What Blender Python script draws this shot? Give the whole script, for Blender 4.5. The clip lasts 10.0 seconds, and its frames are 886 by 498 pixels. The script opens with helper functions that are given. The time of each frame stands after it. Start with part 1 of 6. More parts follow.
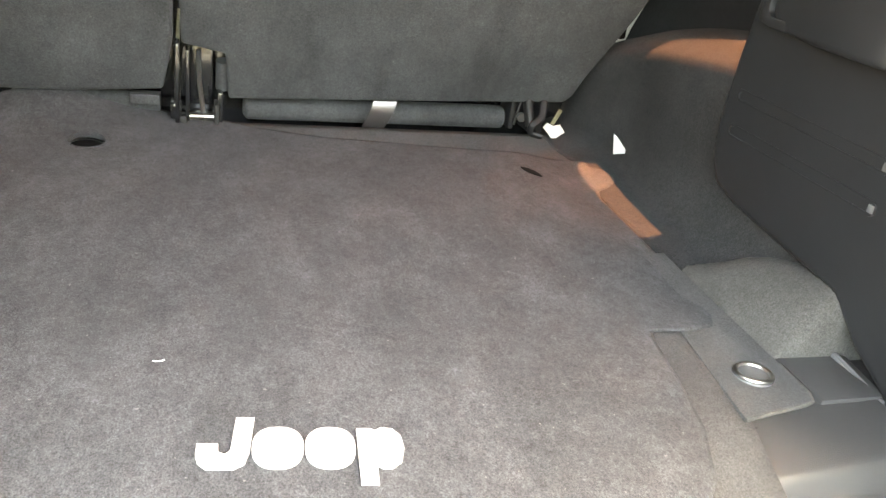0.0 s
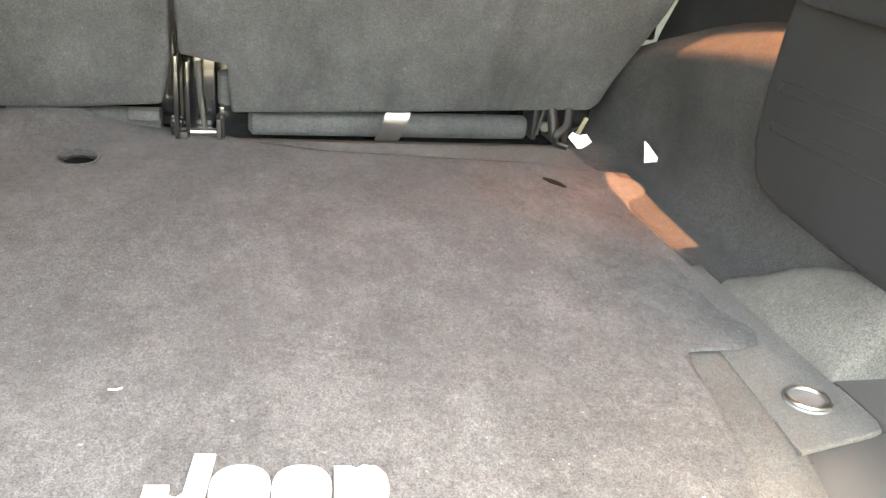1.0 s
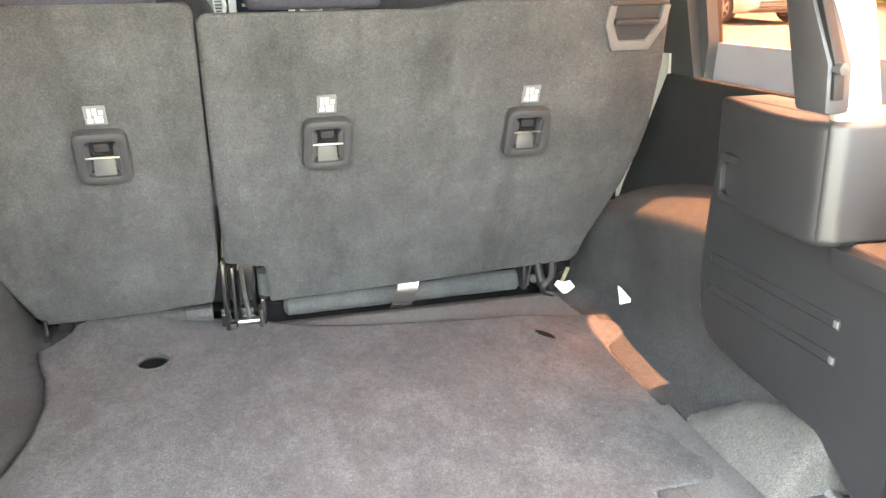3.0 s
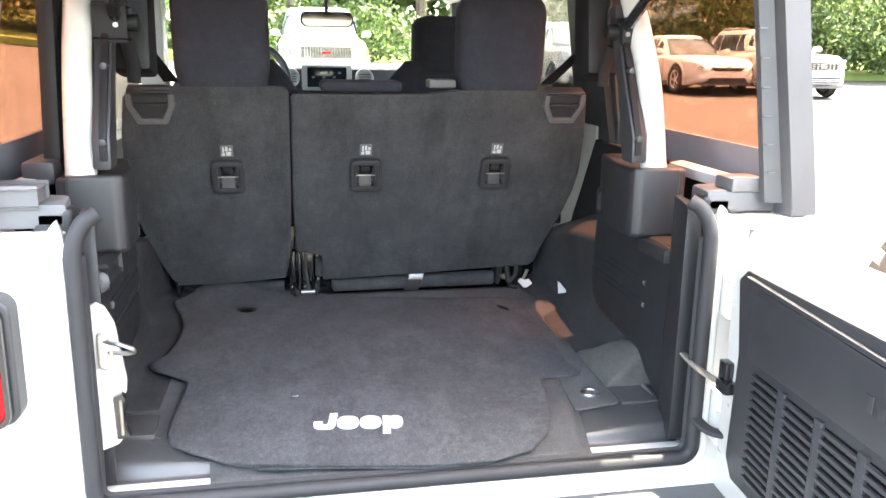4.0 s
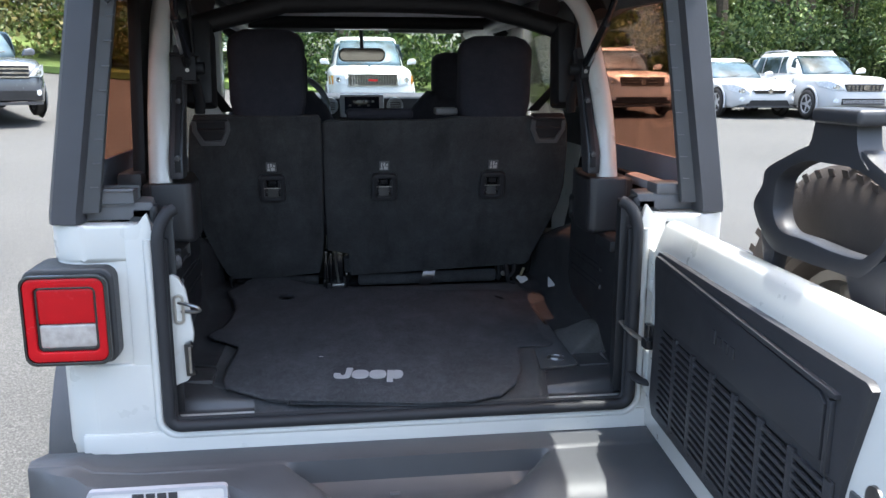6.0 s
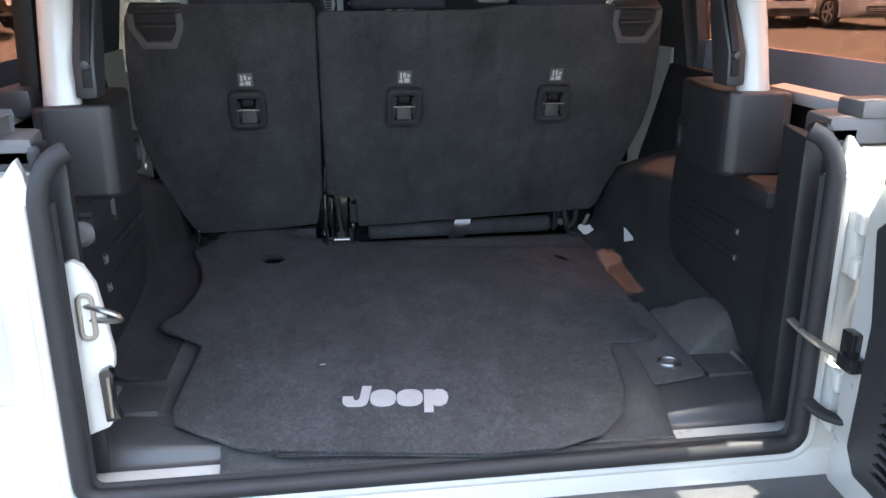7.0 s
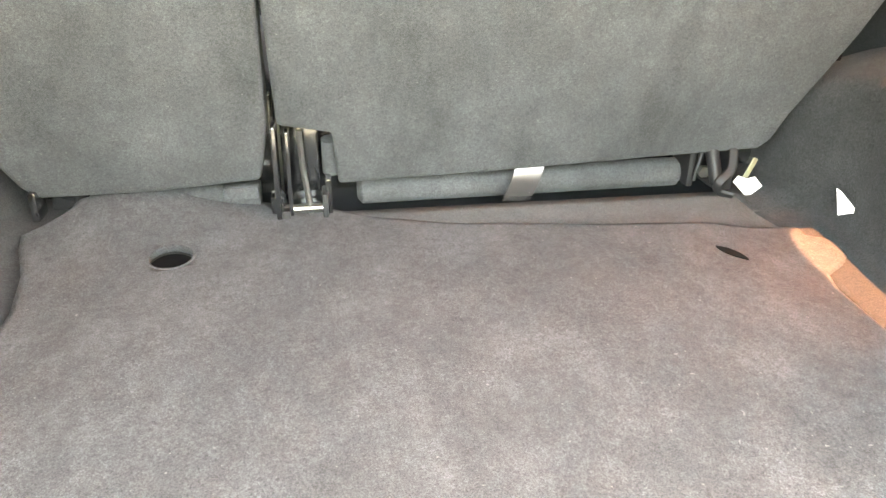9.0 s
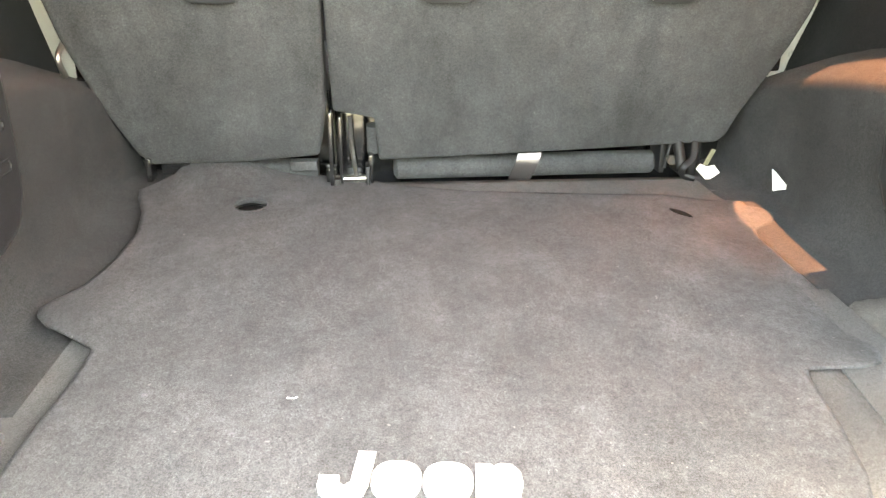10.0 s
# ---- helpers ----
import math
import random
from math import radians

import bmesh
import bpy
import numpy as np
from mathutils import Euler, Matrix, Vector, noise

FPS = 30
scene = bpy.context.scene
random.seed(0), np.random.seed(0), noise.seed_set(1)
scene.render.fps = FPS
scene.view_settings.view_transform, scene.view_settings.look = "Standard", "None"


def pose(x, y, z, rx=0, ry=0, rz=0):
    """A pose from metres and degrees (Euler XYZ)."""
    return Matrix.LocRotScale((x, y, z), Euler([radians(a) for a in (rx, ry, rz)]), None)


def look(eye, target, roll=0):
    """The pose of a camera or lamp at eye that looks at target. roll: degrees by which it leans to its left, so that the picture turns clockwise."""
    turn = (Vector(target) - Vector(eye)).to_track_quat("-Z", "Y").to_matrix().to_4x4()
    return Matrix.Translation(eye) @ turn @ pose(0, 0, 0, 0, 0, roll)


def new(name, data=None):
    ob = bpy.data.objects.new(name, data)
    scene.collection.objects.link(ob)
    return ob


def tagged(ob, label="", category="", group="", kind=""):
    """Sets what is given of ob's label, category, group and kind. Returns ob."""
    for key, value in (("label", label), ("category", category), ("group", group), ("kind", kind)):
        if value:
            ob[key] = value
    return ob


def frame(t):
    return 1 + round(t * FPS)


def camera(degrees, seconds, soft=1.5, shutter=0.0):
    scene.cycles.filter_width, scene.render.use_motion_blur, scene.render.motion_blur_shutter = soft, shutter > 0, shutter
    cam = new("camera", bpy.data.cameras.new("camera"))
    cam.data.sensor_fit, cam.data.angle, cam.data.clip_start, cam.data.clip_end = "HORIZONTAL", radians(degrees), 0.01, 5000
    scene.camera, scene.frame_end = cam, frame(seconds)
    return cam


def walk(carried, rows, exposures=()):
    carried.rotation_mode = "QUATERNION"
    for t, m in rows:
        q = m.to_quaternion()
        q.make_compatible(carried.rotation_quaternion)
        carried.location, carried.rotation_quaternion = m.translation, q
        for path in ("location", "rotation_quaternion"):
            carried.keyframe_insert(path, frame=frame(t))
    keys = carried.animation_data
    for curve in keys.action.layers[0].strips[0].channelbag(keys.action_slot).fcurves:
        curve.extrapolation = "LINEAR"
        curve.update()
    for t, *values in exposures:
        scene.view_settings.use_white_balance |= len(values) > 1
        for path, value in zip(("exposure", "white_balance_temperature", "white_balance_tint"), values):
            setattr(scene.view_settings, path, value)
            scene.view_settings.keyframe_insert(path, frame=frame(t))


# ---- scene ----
cam = camera(57.0, 10.0)
PATH = [
    (0, (-0.171, -0.38, 1.264), (0.417, 1.331, 0.411), 8.1),
    (0.5, (-0.139, -0.267, 1.196), (0.422, 1.472, 0.383), 7.5),
    (1, (-0.104, -0.311, 1.208), (0.386, 1.458, 0.412), 5.7),
    (1.5, (-0.106, -0.232, 1.243), (0.371, 1.556, 0.485), 1.0),
    (2, (-0.151, -0.124, 1.298), (0.449, 1.658, 0.617), -2.4),
    (2.5, (-0.144, -0.199, 1.336), (0.423, 1.611, 0.702), -2.3),
    (2.7, (-0.136, -0.298, 1.372), (0.389, 1.526, 0.743), -1.7),
    (3.8, (-0.216, -1.124, 1.506), (0.171, 0.773, 1.005), 0.4),
    (4, (-0.203, -1.287, 1.504), (0.166, 0.622, 1.034), 0.8),
    (4.5, (-0.13, -1.651, 1.531), (0.171, 0.285, 1.127), 0.9),
    (5, (-0.162, -1.857, 1.55), (0.117, 0.09, 1.19), 0.7),
    (5.2, (-0.171, -1.901, 1.561), (0.103, 0.047, 1.202), 0.8),
    (6.5, (-0.138, -1.472, 1.494), (0.109, 0.449, 0.997), -0.2),
    (7, (-0.165, -1.028, 1.444), (0.089, 0.859, 0.835), -0.2),
    (7.5, (-0.111, -0.567, 1.346), (0.16, 1.279, 0.626), -0.1),
    (8, (-0.08, -0.222, 1.274), (0.198, 1.591, 0.476), 0.1),
    (8.5, (-0.115, -0.015, 1.272), (0.162, 1.778, 0.431), 0.2),
    (9, (-0.126, -0.056, 1.255), (0.145, 1.735, 0.406), 0.2),
    (9.5, (-0.096, -0.236, 1.286), (0.112, 1.586, 0.488), 0.3),
    (10, (-0.113, -0.404, 1.24), (0.042, 1.452, 0.51), 0.3),
]
EXPOSURES = [
    (0.0, 5.6, 9600, 2), (0.5, 5.95, 9800, 3), (1.0, 6.22, 9900, 2), (1.5, 6.8, 9900, 0), (2.0, 6.98, 9900, 0),
    (2.5, 7.0, 9900, 0), (2.7, 6.8, 9600, 1), (3.8, 5.25, 7700, 5), (4.0, 4.75, 7300, 6), (4.5, 3.62, 6550, 6),
    (5.0, 2.72, 6150, 5), (5.2, 2.54, 6100, 5), (6.3, 2.46, 6000, 5), (6.5, 2.55, 6000, 5), (7.0, 3.55, 6500, 5),
    (7.5, 5.8, 8100, 2), (8.0, 6.72, 9500, 0), (8.5, 6.9, 9900, 0), (9.0, 6.85, 9900, 0), (9.5, 6.75, 9900, 0),
    (10.0, 6.3, 9800, 1),
]
walk(cam, [(t, look(eye, target, roll)) for t, eye, target, roll in PATH], EXPOSURES)

# ---- sky and sun ----
SUN_DIR = Vector((0.238, -0.03, 0.967)).normalized()
world = bpy.data.worlds.new("sky")
scene.world = world
world.use_nodes = True
wn = world.node_tree.nodes
sky = wn.new("ShaderNodeTexSky")
sky.sky_type = "NISHITA"
sky.sun_disc = False
sky.dust_density = 5.0
sky.ozone_density = 0.6
sky.sun_elevation = math.asin(SUN_DIR.z)
sky.sun_rotation = math.atan2(SUN_DIR.x, SUN_DIR.y)
world.node_tree.links.new(sky.outputs[0], wn["Background"].inputs[0])
wn["Background"].inputs[1].default_value = 0.15
sun_lamp = bpy.data.lights.new("sun", "SUN")
sun_lamp.energy, sun_lamp.angle, sun_lamp.color = 2.2, radians(0.53), (1.0, 0.95, 0.87)
sun = new("sun", sun_lamp)
sun.matrix_world = look(SUN_DIR * 30, (0, 0, 0))


# ---- materials ----
def material(name):
    m = bpy.data.materials.new(name)
    m.use_nodes = True
    return m, m.node_tree.nodes, m.node_tree.links, m.node_tree.nodes["Principled BSDF"]


def noise_node(n, l, scale, detail=4.0, rough=0.55, coord="Object", stretch=(1, 1, 1)):
    tc = n.new("ShaderNodeTexCoord")
    mp = n.new("ShaderNodeMapping")
    mp.inputs["Scale"].default_value = stretch
    l.new(tc.outputs[coord], mp.inputs[0])
    t = n.new("ShaderNodeTexNoise")
    t.inputs["Scale"].default_value, t.inputs["Detail"].default_value, t.inputs["Roughness"].default_value = scale, detail, rough
    l.new(mp.outputs[0], t.inputs["Vector"])
    return t.outputs["Fac"]


def ramp(n, l, fac, stops):
    r = n.new("ShaderNodeValToRGB")
    while len(r.color_ramp.elements) < len(stops):
        r.color_ramp.elements.new(0.5)
    for e, (p, c) in zip(r.color_ramp.elements, stops):
        e.position, e.color = p, (*c, 1)
    l.new(fac, r.inputs[0])
    return r.outputs[0]


def mixed(n, l, a, b, fac, mode="MIX"):
    m = n.new("ShaderNodeMix")
    m.data_type, m.blend_type = "RGBA", mode
    for key, v in ((0, fac), (6, a), (7, b)):
        if isinstance(v, (int, float)):
            m.inputs[key].default_value = v
        elif isinstance(v, tuple):
            m.inputs[key].default_value = (*v, 1)
        else:
            l.new(v, m.inputs[key])
    return m.outputs[2]


def bumped(n, l, bsdf, height, strength, dist):
    b = n.new("ShaderNodeBump")
    b.inputs["Strength"].default_value, b.inputs["Distance"].default_value = strength, dist
    l.new(height, b.inputs["Height"])
    l.new(b.outputs[0], bsdf.inputs["Normal"])


def solid(name, color, rough=0.5, metal=0.0, grain=0.0, grain_scale=600, vary=0.12, vary_scale=6, coat=0.0, spec=0.5):
    """A surface of one paint or plastic with a soft large stain and, if grain, a fine relief."""
    m, n, l, b = material(name)
    big = noise_node(n, l, vary_scale, 5)
    lo, hi = tuple(c * (1 - vary) for c in color), tuple(min(1, c * (1 + vary)) for c in color)
    l.new(ramp(n, l, big, [(0.3, lo), (0.7, hi)]), b.inputs["Base Color"])
    b.inputs["Metallic"].default_value = metal
    b.inputs["Specular IOR Level"].default_value = spec
    b.inputs["Coat Weight"].default_value = coat
    b.inputs["Coat Roughness"].default_value = 0.05
    mr = n.new("ShaderNodeMapRange")
    mr.inputs[3].default_value, mr.inputs[4].default_value = max(0.02, rough - 0.08), min(1, rough + 0.08)
    l.new(noise_node(n, l, vary_scale * 3, 3), mr.inputs[0])
    l.new(mr.outputs[0], b.inputs["Roughness"])
    if grain:
        bumped(n, l, b, noise_node(n, l, grain_scale, 2), grain, 0.0008)
    return m


def carpet(name, dark, light, fibre=900, stretch=(1, 1, 1), nap=5.0, fuzz=0.4, brushed=0.5, bump=0.8, smudge=0.0, crease=0.0, lint=0.0, streak=0.0):
    """Short pile: speckled fibres, brushed patches and a fuzzy sheen."""
    m, n, l, b = material(name)
    fine = noise_node(n, l, fibre, 3, 0.75, stretch=stretch)
    mid = noise_node(n, l, fibre * 0.36, 4, 0.7, stretch=stretch)
    patch = noise_node(n, l, nap, 6, 0.62, stretch=(1.0, 0.6, 1.0))
    soft_dark = tuple(d + 0.08 * (e - d) for d, e in zip(dark, light))
    c1 = ramp(n, l, fine, [(0.27, soft_dark), (0.74, light)])
    c2 = ramp(n, l, mid, [(0.34, (0.76,) * 3), (0.68, (1.24,) * 3)])
    c3 = ramp(n, l, patch, [(0.32, (1 - brushed * 0.6,) * 3), (0.5, (1.0,) * 3), (0.7, (1 + brushed,) * 3)])
    c = mixed(n, l, mixed(n, l, c1, c2, 0.85, "MULTIPLY"), c3, 1.0, "MULTIPLY")
    c = mixed(n, l, c, ramp(n, l, noise_node(n, l, nap * 4.2, 5, 0.65), [(0.34, (0.93,) * 3), (0.5, (1.0,) * 3), (0.66, (1.07,) * 3)]), 1.0, "MULTIPLY")
    if streak:
        c = mixed(n, l, c, ramp(n, l, noise_node(n, l, 95, 4, 0.7, stretch=(1.0, 0.7, 1.0)), [(0.36, (1 - streak,) * 3), (0.64, (1 + streak,) * 3)]), 1.0, "MULTIPLY")
    if smudge:
        c = mixed(n, l, c, ramp(n, l, noise_node(n, l, 6.5, 5, 0.62, stretch=(1.7, 1.0, 0.55)), [(0.36, (1 + 0.35 * smudge,) * 3), (0.54, (1.0,) * 3), (0.68, (1 - smudge,) * 3)]), 1.0, "MULTIPLY")
    if lint:
        c = mixed(n, l, c, (0.16, 0.155, 0.15), ramp(n, l, noise_node(n, l, 230, 0.0, 0.4), [(0.83, (0.0,) * 3), (0.87, (lint,) * 3)]))
    l.new(c, b.inputs["Base Color"])
    b.inputs["Roughness"].default_value = 1.0
    b.inputs["Specular IOR Level"].default_value = 0.15
    b.inputs["Sheen Weight"].default_value = fuzz
    b.inputs["Sheen Roughness"].default_value = 0.6
    b.inputs["Sheen Tint"].default_value = (*light, 1)
    bumped(n, l, b, mixed(n, l, fine, mid, 0.5), bump, 0.002)
    if crease:
        w = n.new("ShaderNodeBump")
        w.inputs["Strength"].default_value, w.inputs["Distance"].default_value = crease, 0.03
        l.new(noise_node(n, l, 5.5, 3, 0.5, stretch=(1.3, 1.0, 0.6)), w.inputs["Height"])
        for link in b.inputs["Normal"].links:
            l.new(w.outputs[0], link.from_node.inputs["Normal"])
    return m


def glass(name, tint, gloss_rough=0.0, amount=1.0):
    """A pane: tinted transmission with a Fresnel reflection."""
    m, n, l, b = material(name)
    n.remove(b)
    t = n.new("ShaderNodeBsdfTransparent")
    t.inputs[0].default_value = (*tint, 1)
    g = n.new("ShaderNodeBsdfGlossy")
    g.inputs["Roughness"].default_value = gloss_rough
    f = n.new("ShaderNodeFresnel")
    f.inputs[0].default_value = 1.45
    k = n.new("ShaderNodeMath")
    k.operation = "MULTIPLY"
    k.inputs[1].default_value = amount
    l.new(f.outputs[0], k.inputs[0])
    x = n.new("ShaderNodeMixShader")
    l.new(k.outputs[0], x.inputs[0])
    l.new(t.outputs[0], x.inputs[1])
    l.new(g.outputs[0], x.inputs[2])
    l.new(x.outputs[0], n["Material Output"].inputs[0])
    return m


def asphalt_material():
    m, n, l, b = material("asphalt")
    fine = noise_node(n, l, 90, 4, 0.8)
    big = noise_node(n, l, 0.35, 6, 0.6)
    c1 = ramp(n, l, fine, [(0.3, (0.014, 0.013, 0.012)), (0.5, (0.046, 0.045, 0.043)), (0.72, (0.13, 0.126, 0.118))])
    c2 = ramp(n, l, big, [(0.3, (0.85,) * 3), (0.7, (1.15,) * 3)])
    l.new(mixed(n, l, c1, c2, 1.0, "MULTIPLY"), b.inputs["Base Color"])
    b.inputs["Roughness"].default_value = 0.9
    bumped(n, l, b, fine, 0.6, 0.006)
    return m


def leaf_material(name, dark, mid, light):
    m, n, l, b = material(name)
    geo = n.new("ShaderNodeNewGeometry")
    c = ramp(n, l, geo.outputs["Random Per Island"], [(0.0, dark), (0.55, mid), (1.0, light)])
    l.new(mixed(n, l, c, ramp(n, l, noise_node(n, l, 0.9, 3), [(0.3, (0.6,) * 3), (0.7, (1.3,) * 3)]), 1.0, "MULTIPLY"), b.inputs["Base Color"])
    b.inputs["Roughness"].default_value = 0.55
    tr = n.new("ShaderNodeBsdfTranslucent")
    l.new(c, tr.inputs[0])
    x = n.new("ShaderNodeMixShader")
    x.inputs[0].default_value = 0.35
    l.new(b.outputs[0], x.inputs[1])
    l.new(tr.outputs[0], x.inputs[2])
    l.new(x.outputs[0], n["Material Output"].inputs[0])
    return m


WHITE = solid("white_paint", (0.545, 0.54, 0.505), 0.3, vary=0.006, coat=0.5)
GREY_PLASTIC = solid("grey_textured_plastic", (0.056, 0.058, 0.062), 0.5, grain=0.35, grain_scale=900)
DARK_PLASTIC = solid("black_textured_plastic", (0.029, 0.029, 0.032), 0.42, grain=0.35, grain_scale=900)
TRIM = solid("charcoal_interior_plastic", (0.0149, 0.0156, 0.0176), 0.45, grain=0.3, grain_scale=800)
TRIM_LIGHT = solid("grey_interior_plastic", (0.10, 0.10, 0.103), 0.5, grain=0.3, grain_scale=800)
RUBBER = solid("rubber", (0.022, 0.022, 0.024), 0.58, grain=0.2, grain_scale=300, spec=0.3)
GLOSS_BLACK = solid("black_lacquered_steel", (0.012, 0.012, 0.013), 0.18, vary=0.2, coat=0.5)
STEEL = solid("zinc_steel", (0.36, 0.35, 0.33), 0.32, metal=1.0, vary=0.12, vary_scale=40)
HARDTOP = solid("grey_hardtop_shell", (0.045, 0.046, 0.052), 0.5, grain=0.6, grain_scale=500)
STRIP = solid("pale_grey_strip", (0.36, 0.36, 0.38), 0.45, vary=0.05)
# Hardtop corners: the sky's reflection is put into this pale lavender base colour.
SKY_TINTED_SHELL = solid("sky_tinted_shell", (0.40, 0.40, 0.45), 0.25, vary=0.08, coat=0.6)
HEADLINER = solid("pale_grey_inner_shell", (0.60, 0.60, 0.64), 0.8, vary=0.05)
MAT = carpet("mat_pile", (0.0091, 0.0093, 0.0100), (0.0831, 0.0845, 0.0895), 650, stretch=(1.0, 0.8, 1.0), nap=14, brushed=0.34, lint=0.6, streak=0.14)
# Load bay carpets: wall shade and the opening's light are in their tones.
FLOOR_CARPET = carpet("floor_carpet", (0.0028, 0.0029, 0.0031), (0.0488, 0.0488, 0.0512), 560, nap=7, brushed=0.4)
SHADED_WALL_CARPET = carpet("shaded_wall_carpet", (0.0023, 0.0025, 0.0027), (0.0224, 0.0228, 0.0246), 620, nap=7, brushed=0.3)
PALER_FLOOR_CARPET = carpet("paler_floor_carpet", (0.0108, 0.0110, 0.0113), (0.0979, 0.0985, 0.1000), 650, nap=9, brushed=0.3)
# The rise by the opening: the light on it is this paler tone.
LIT_RISE_CARPET = carpet("lit_rise_carpet", (0.014, 0.0137, 0.0132), (0.118, 0.115, 0.110), 620, nap=9, brushed=0.3)
SEAT_FELT = carpet("seat_back_felt", (0.0138, 0.0141, 0.0146), (0.0742, 0.0754, 0.0781), 700, nap=8, brushed=0.26, bump=0.5, smudge=0.26, crease=0.9, lint=0.35)
SEAT_CLOTH = carpet("seat_cloth", (0.0159, 0.0164, 0.0215), (0.0442, 0.0455, 0.0578), 1200, nap=12, brushed=0.12, bump=0.4)
TINT = glass("brown_privacy_glass", (0.72, 0.50, 0.40), 0.0, 0.5)
DARK_TINT = glass("dark_privacy_glass", (0.22, 0.17, 0.15), 0.0, 1.0)
DOOR_GLASS = glass("grey_door_glass", (0.62, 0.61, 0.58), 0.0, 0.6)
CLEAR = glass("clear_glass", (0.93, 0.96, 0.94), 0.0, 0.3)
RED_LENS = solid("red_lens", (0.42, 0.003, 0.008), 0.25, vary=0.06, vary_scale=20, coat=0.15, spec=0.2)
CLEAR_LENS = solid("milky_lens", (0.36, 0.33, 0.30), 0.2, vary=0.18, vary_scale=60, coat=0.8)
LOGO_WHITE = solid("white_print", (0.3872, 0.3828, 0.3784), 0.8, grain=0.4, grain_scale=500, vary=0.06, vary_scale=50)
PAPER = solid("white_paper", (0.50, 0.49, 0.475), 0.9, vary=0.04)
ASPHALT = asphalt_material()
SILL = solid("grey_sill_plastic", (0.052, 0.052, 0.053), 0.33, grain=0.3, grain_scale=800)
INK = solid("matte_black_plastic", (0.009, 0.009, 0.010), 0.55, spec=0.3, vary=0.2)
FOOT = solid("grey_foot_cover_plastic", (0.030, 0.030, 0.032), 0.45, grain=0.3, grain_scale=800)
# Browner and paler than the tread's rubber.
BROWN_RUBBER = solid("brownish_tyre_rubber", (0.05, 0.039, 0.033), 0.8, grain=0.4, grain_scale=200, vary=0.25)
LAVENDER = solid("lavender_grey_inner_rail", (0.25, 0.25, 0.285), 0.5, grain=0.3, grain_scale=500)
TYRE = solid("tyre_rubber", (0.026, 0.0225, 0.020), 0.75, grain=0.4, grain_scale=200, vary=0.25)
RIM = solid("alloy_rim", (0.22, 0.22, 0.23), 0.35, metal=0.8)
DARK_RIM = solid("grey_painted_rim", (0.16, 0.15, 0.14), 0.4, metal=0.6)
GRASS = leaf_material("grass", (0.05, 0.1, 0.02), (0.11, 0.19, 0.04), (0.24, 0.3, 0.08))
LEAF = leaf_material("leaf", (0.022, 0.046, 0.013), (0.075, 0.125, 0.034), (0.22, 0.27, 0.085))
LEAF_RUSSET = leaf_material("russet_leaf", (0.045, 0.055, 0.02), (0.10, 0.10, 0.04), (0.22, 0.17, 0.085))
LEAF_YELLOW = leaf_material("yellowing_leaf", (0.06, 0.10, 0.02), (0.115, 0.132, 0.036), (0.24, 0.20, 0.068))
BARK = solid("bark", (0.09, 0.07, 0.05), 0.95, grain=0.9, grain_scale=30, vary=0.4, vary_scale=8)


# ---- mesh helpers ----
def part(name, bm, mat, parent=None, label="", sharp=38, smooth=True):
    """Links a bmesh as one mesh object, under a thing or under a part."""
    bmesh.ops.recalc_face_normals(bm, faces=bm.faces)
    me = bpy.data.meshes.new(name)
    bm.to_mesh(me)
    bm.free()
    me.materials.append(mat)
    if smooth:
        me.polygons.foreach_set("use_smooth", [True] * len(me.polygons))
        me.set_sharp_from_angle(angle=radians(sharp))
    ob = new(name, me)
    if parent:
        ob.parent = parent
        ob.matrix_parent_inverse = parent.matrix_world.inverted() if parent.type == "EMPTY" and not parent.parent else Matrix()
    if label:
        ob["label"] = label
    return ob


def thing(name, at, label, category, group="", kind=""):
    ob = new(name)
    ob.empty_display_size = 0.05
    ob.location = at
    ob.matrix_world = Matrix.Translation(at)
    return tagged(ob, label, category, group, kind)


def join(*bms):
    out = bmesh.new()
    for b in bms:
        me = bpy.data.meshes.new("tmp")
        b.to_mesh(me)
        out.from_mesh(me)
        bpy.data.meshes.remove(me)
        b.free()
    return out


def moved(bm, m):
    bmesh.ops.transform(bm, matrix=m, verts=bm.verts)
    return bm


def bevelled(bm, size, seg=2, angle=30):
    if size > 0:
        edges = [e for e in bm.edges if len(e.link_faces) == 2 and e.calc_face_angle(0) > radians(angle)]
        bmesh.ops.bevel(bm, geom=edges, offset=size, segments=seg, profile=0.6, affect="EDGES", clamp_overlap=True)
    return bm


def box(x0, x1, y0, y1, z0, z1, bev=0.0, seg=2):
    bm = bmesh.new()
    bmesh.ops.create_cube(bm, size=1)
    for v in bm.verts:
        v.co = ((x0 + x1) / 2 + v.co.x * (x1 - x0), (y0 + y1) / 2 + v.co.y * (y1 - y0), (z0 + z1) / 2 + v.co.z * (z1 - z0))
    return bevelled(bm, bev, seg)


def prism(pts, axis, a, b, bev=0.0, seg=2):
    """A polygon drawn in the plane across the axis, from a to b. x: (y, z) pairs, y: (x, z), z: (x, y)."""
    put = {"x": lambda p, d: (d, p[0], p[1]), "y": lambda p, d: (p[0], d, p[1]), "z": lambda p, d: (p[0], p[1], d)}[axis]
    bm = bmesh.new()
    lo = [bm.verts.new(put(p, a)) for p in pts]
    hi = [bm.verts.new(put(p, b)) for p in pts]
    n = len(pts)
    bm.faces.new(lo)
    bm.faces.new(hi)
    for i in range(n):
        bm.faces.new((lo[i], lo[(i + 1) % n], hi[(i + 1) % n], hi[i]))
    bmesh.ops.recalc_face_normals(bm, faces=bm.faces)
    return bevelled(bm, bev, seg)


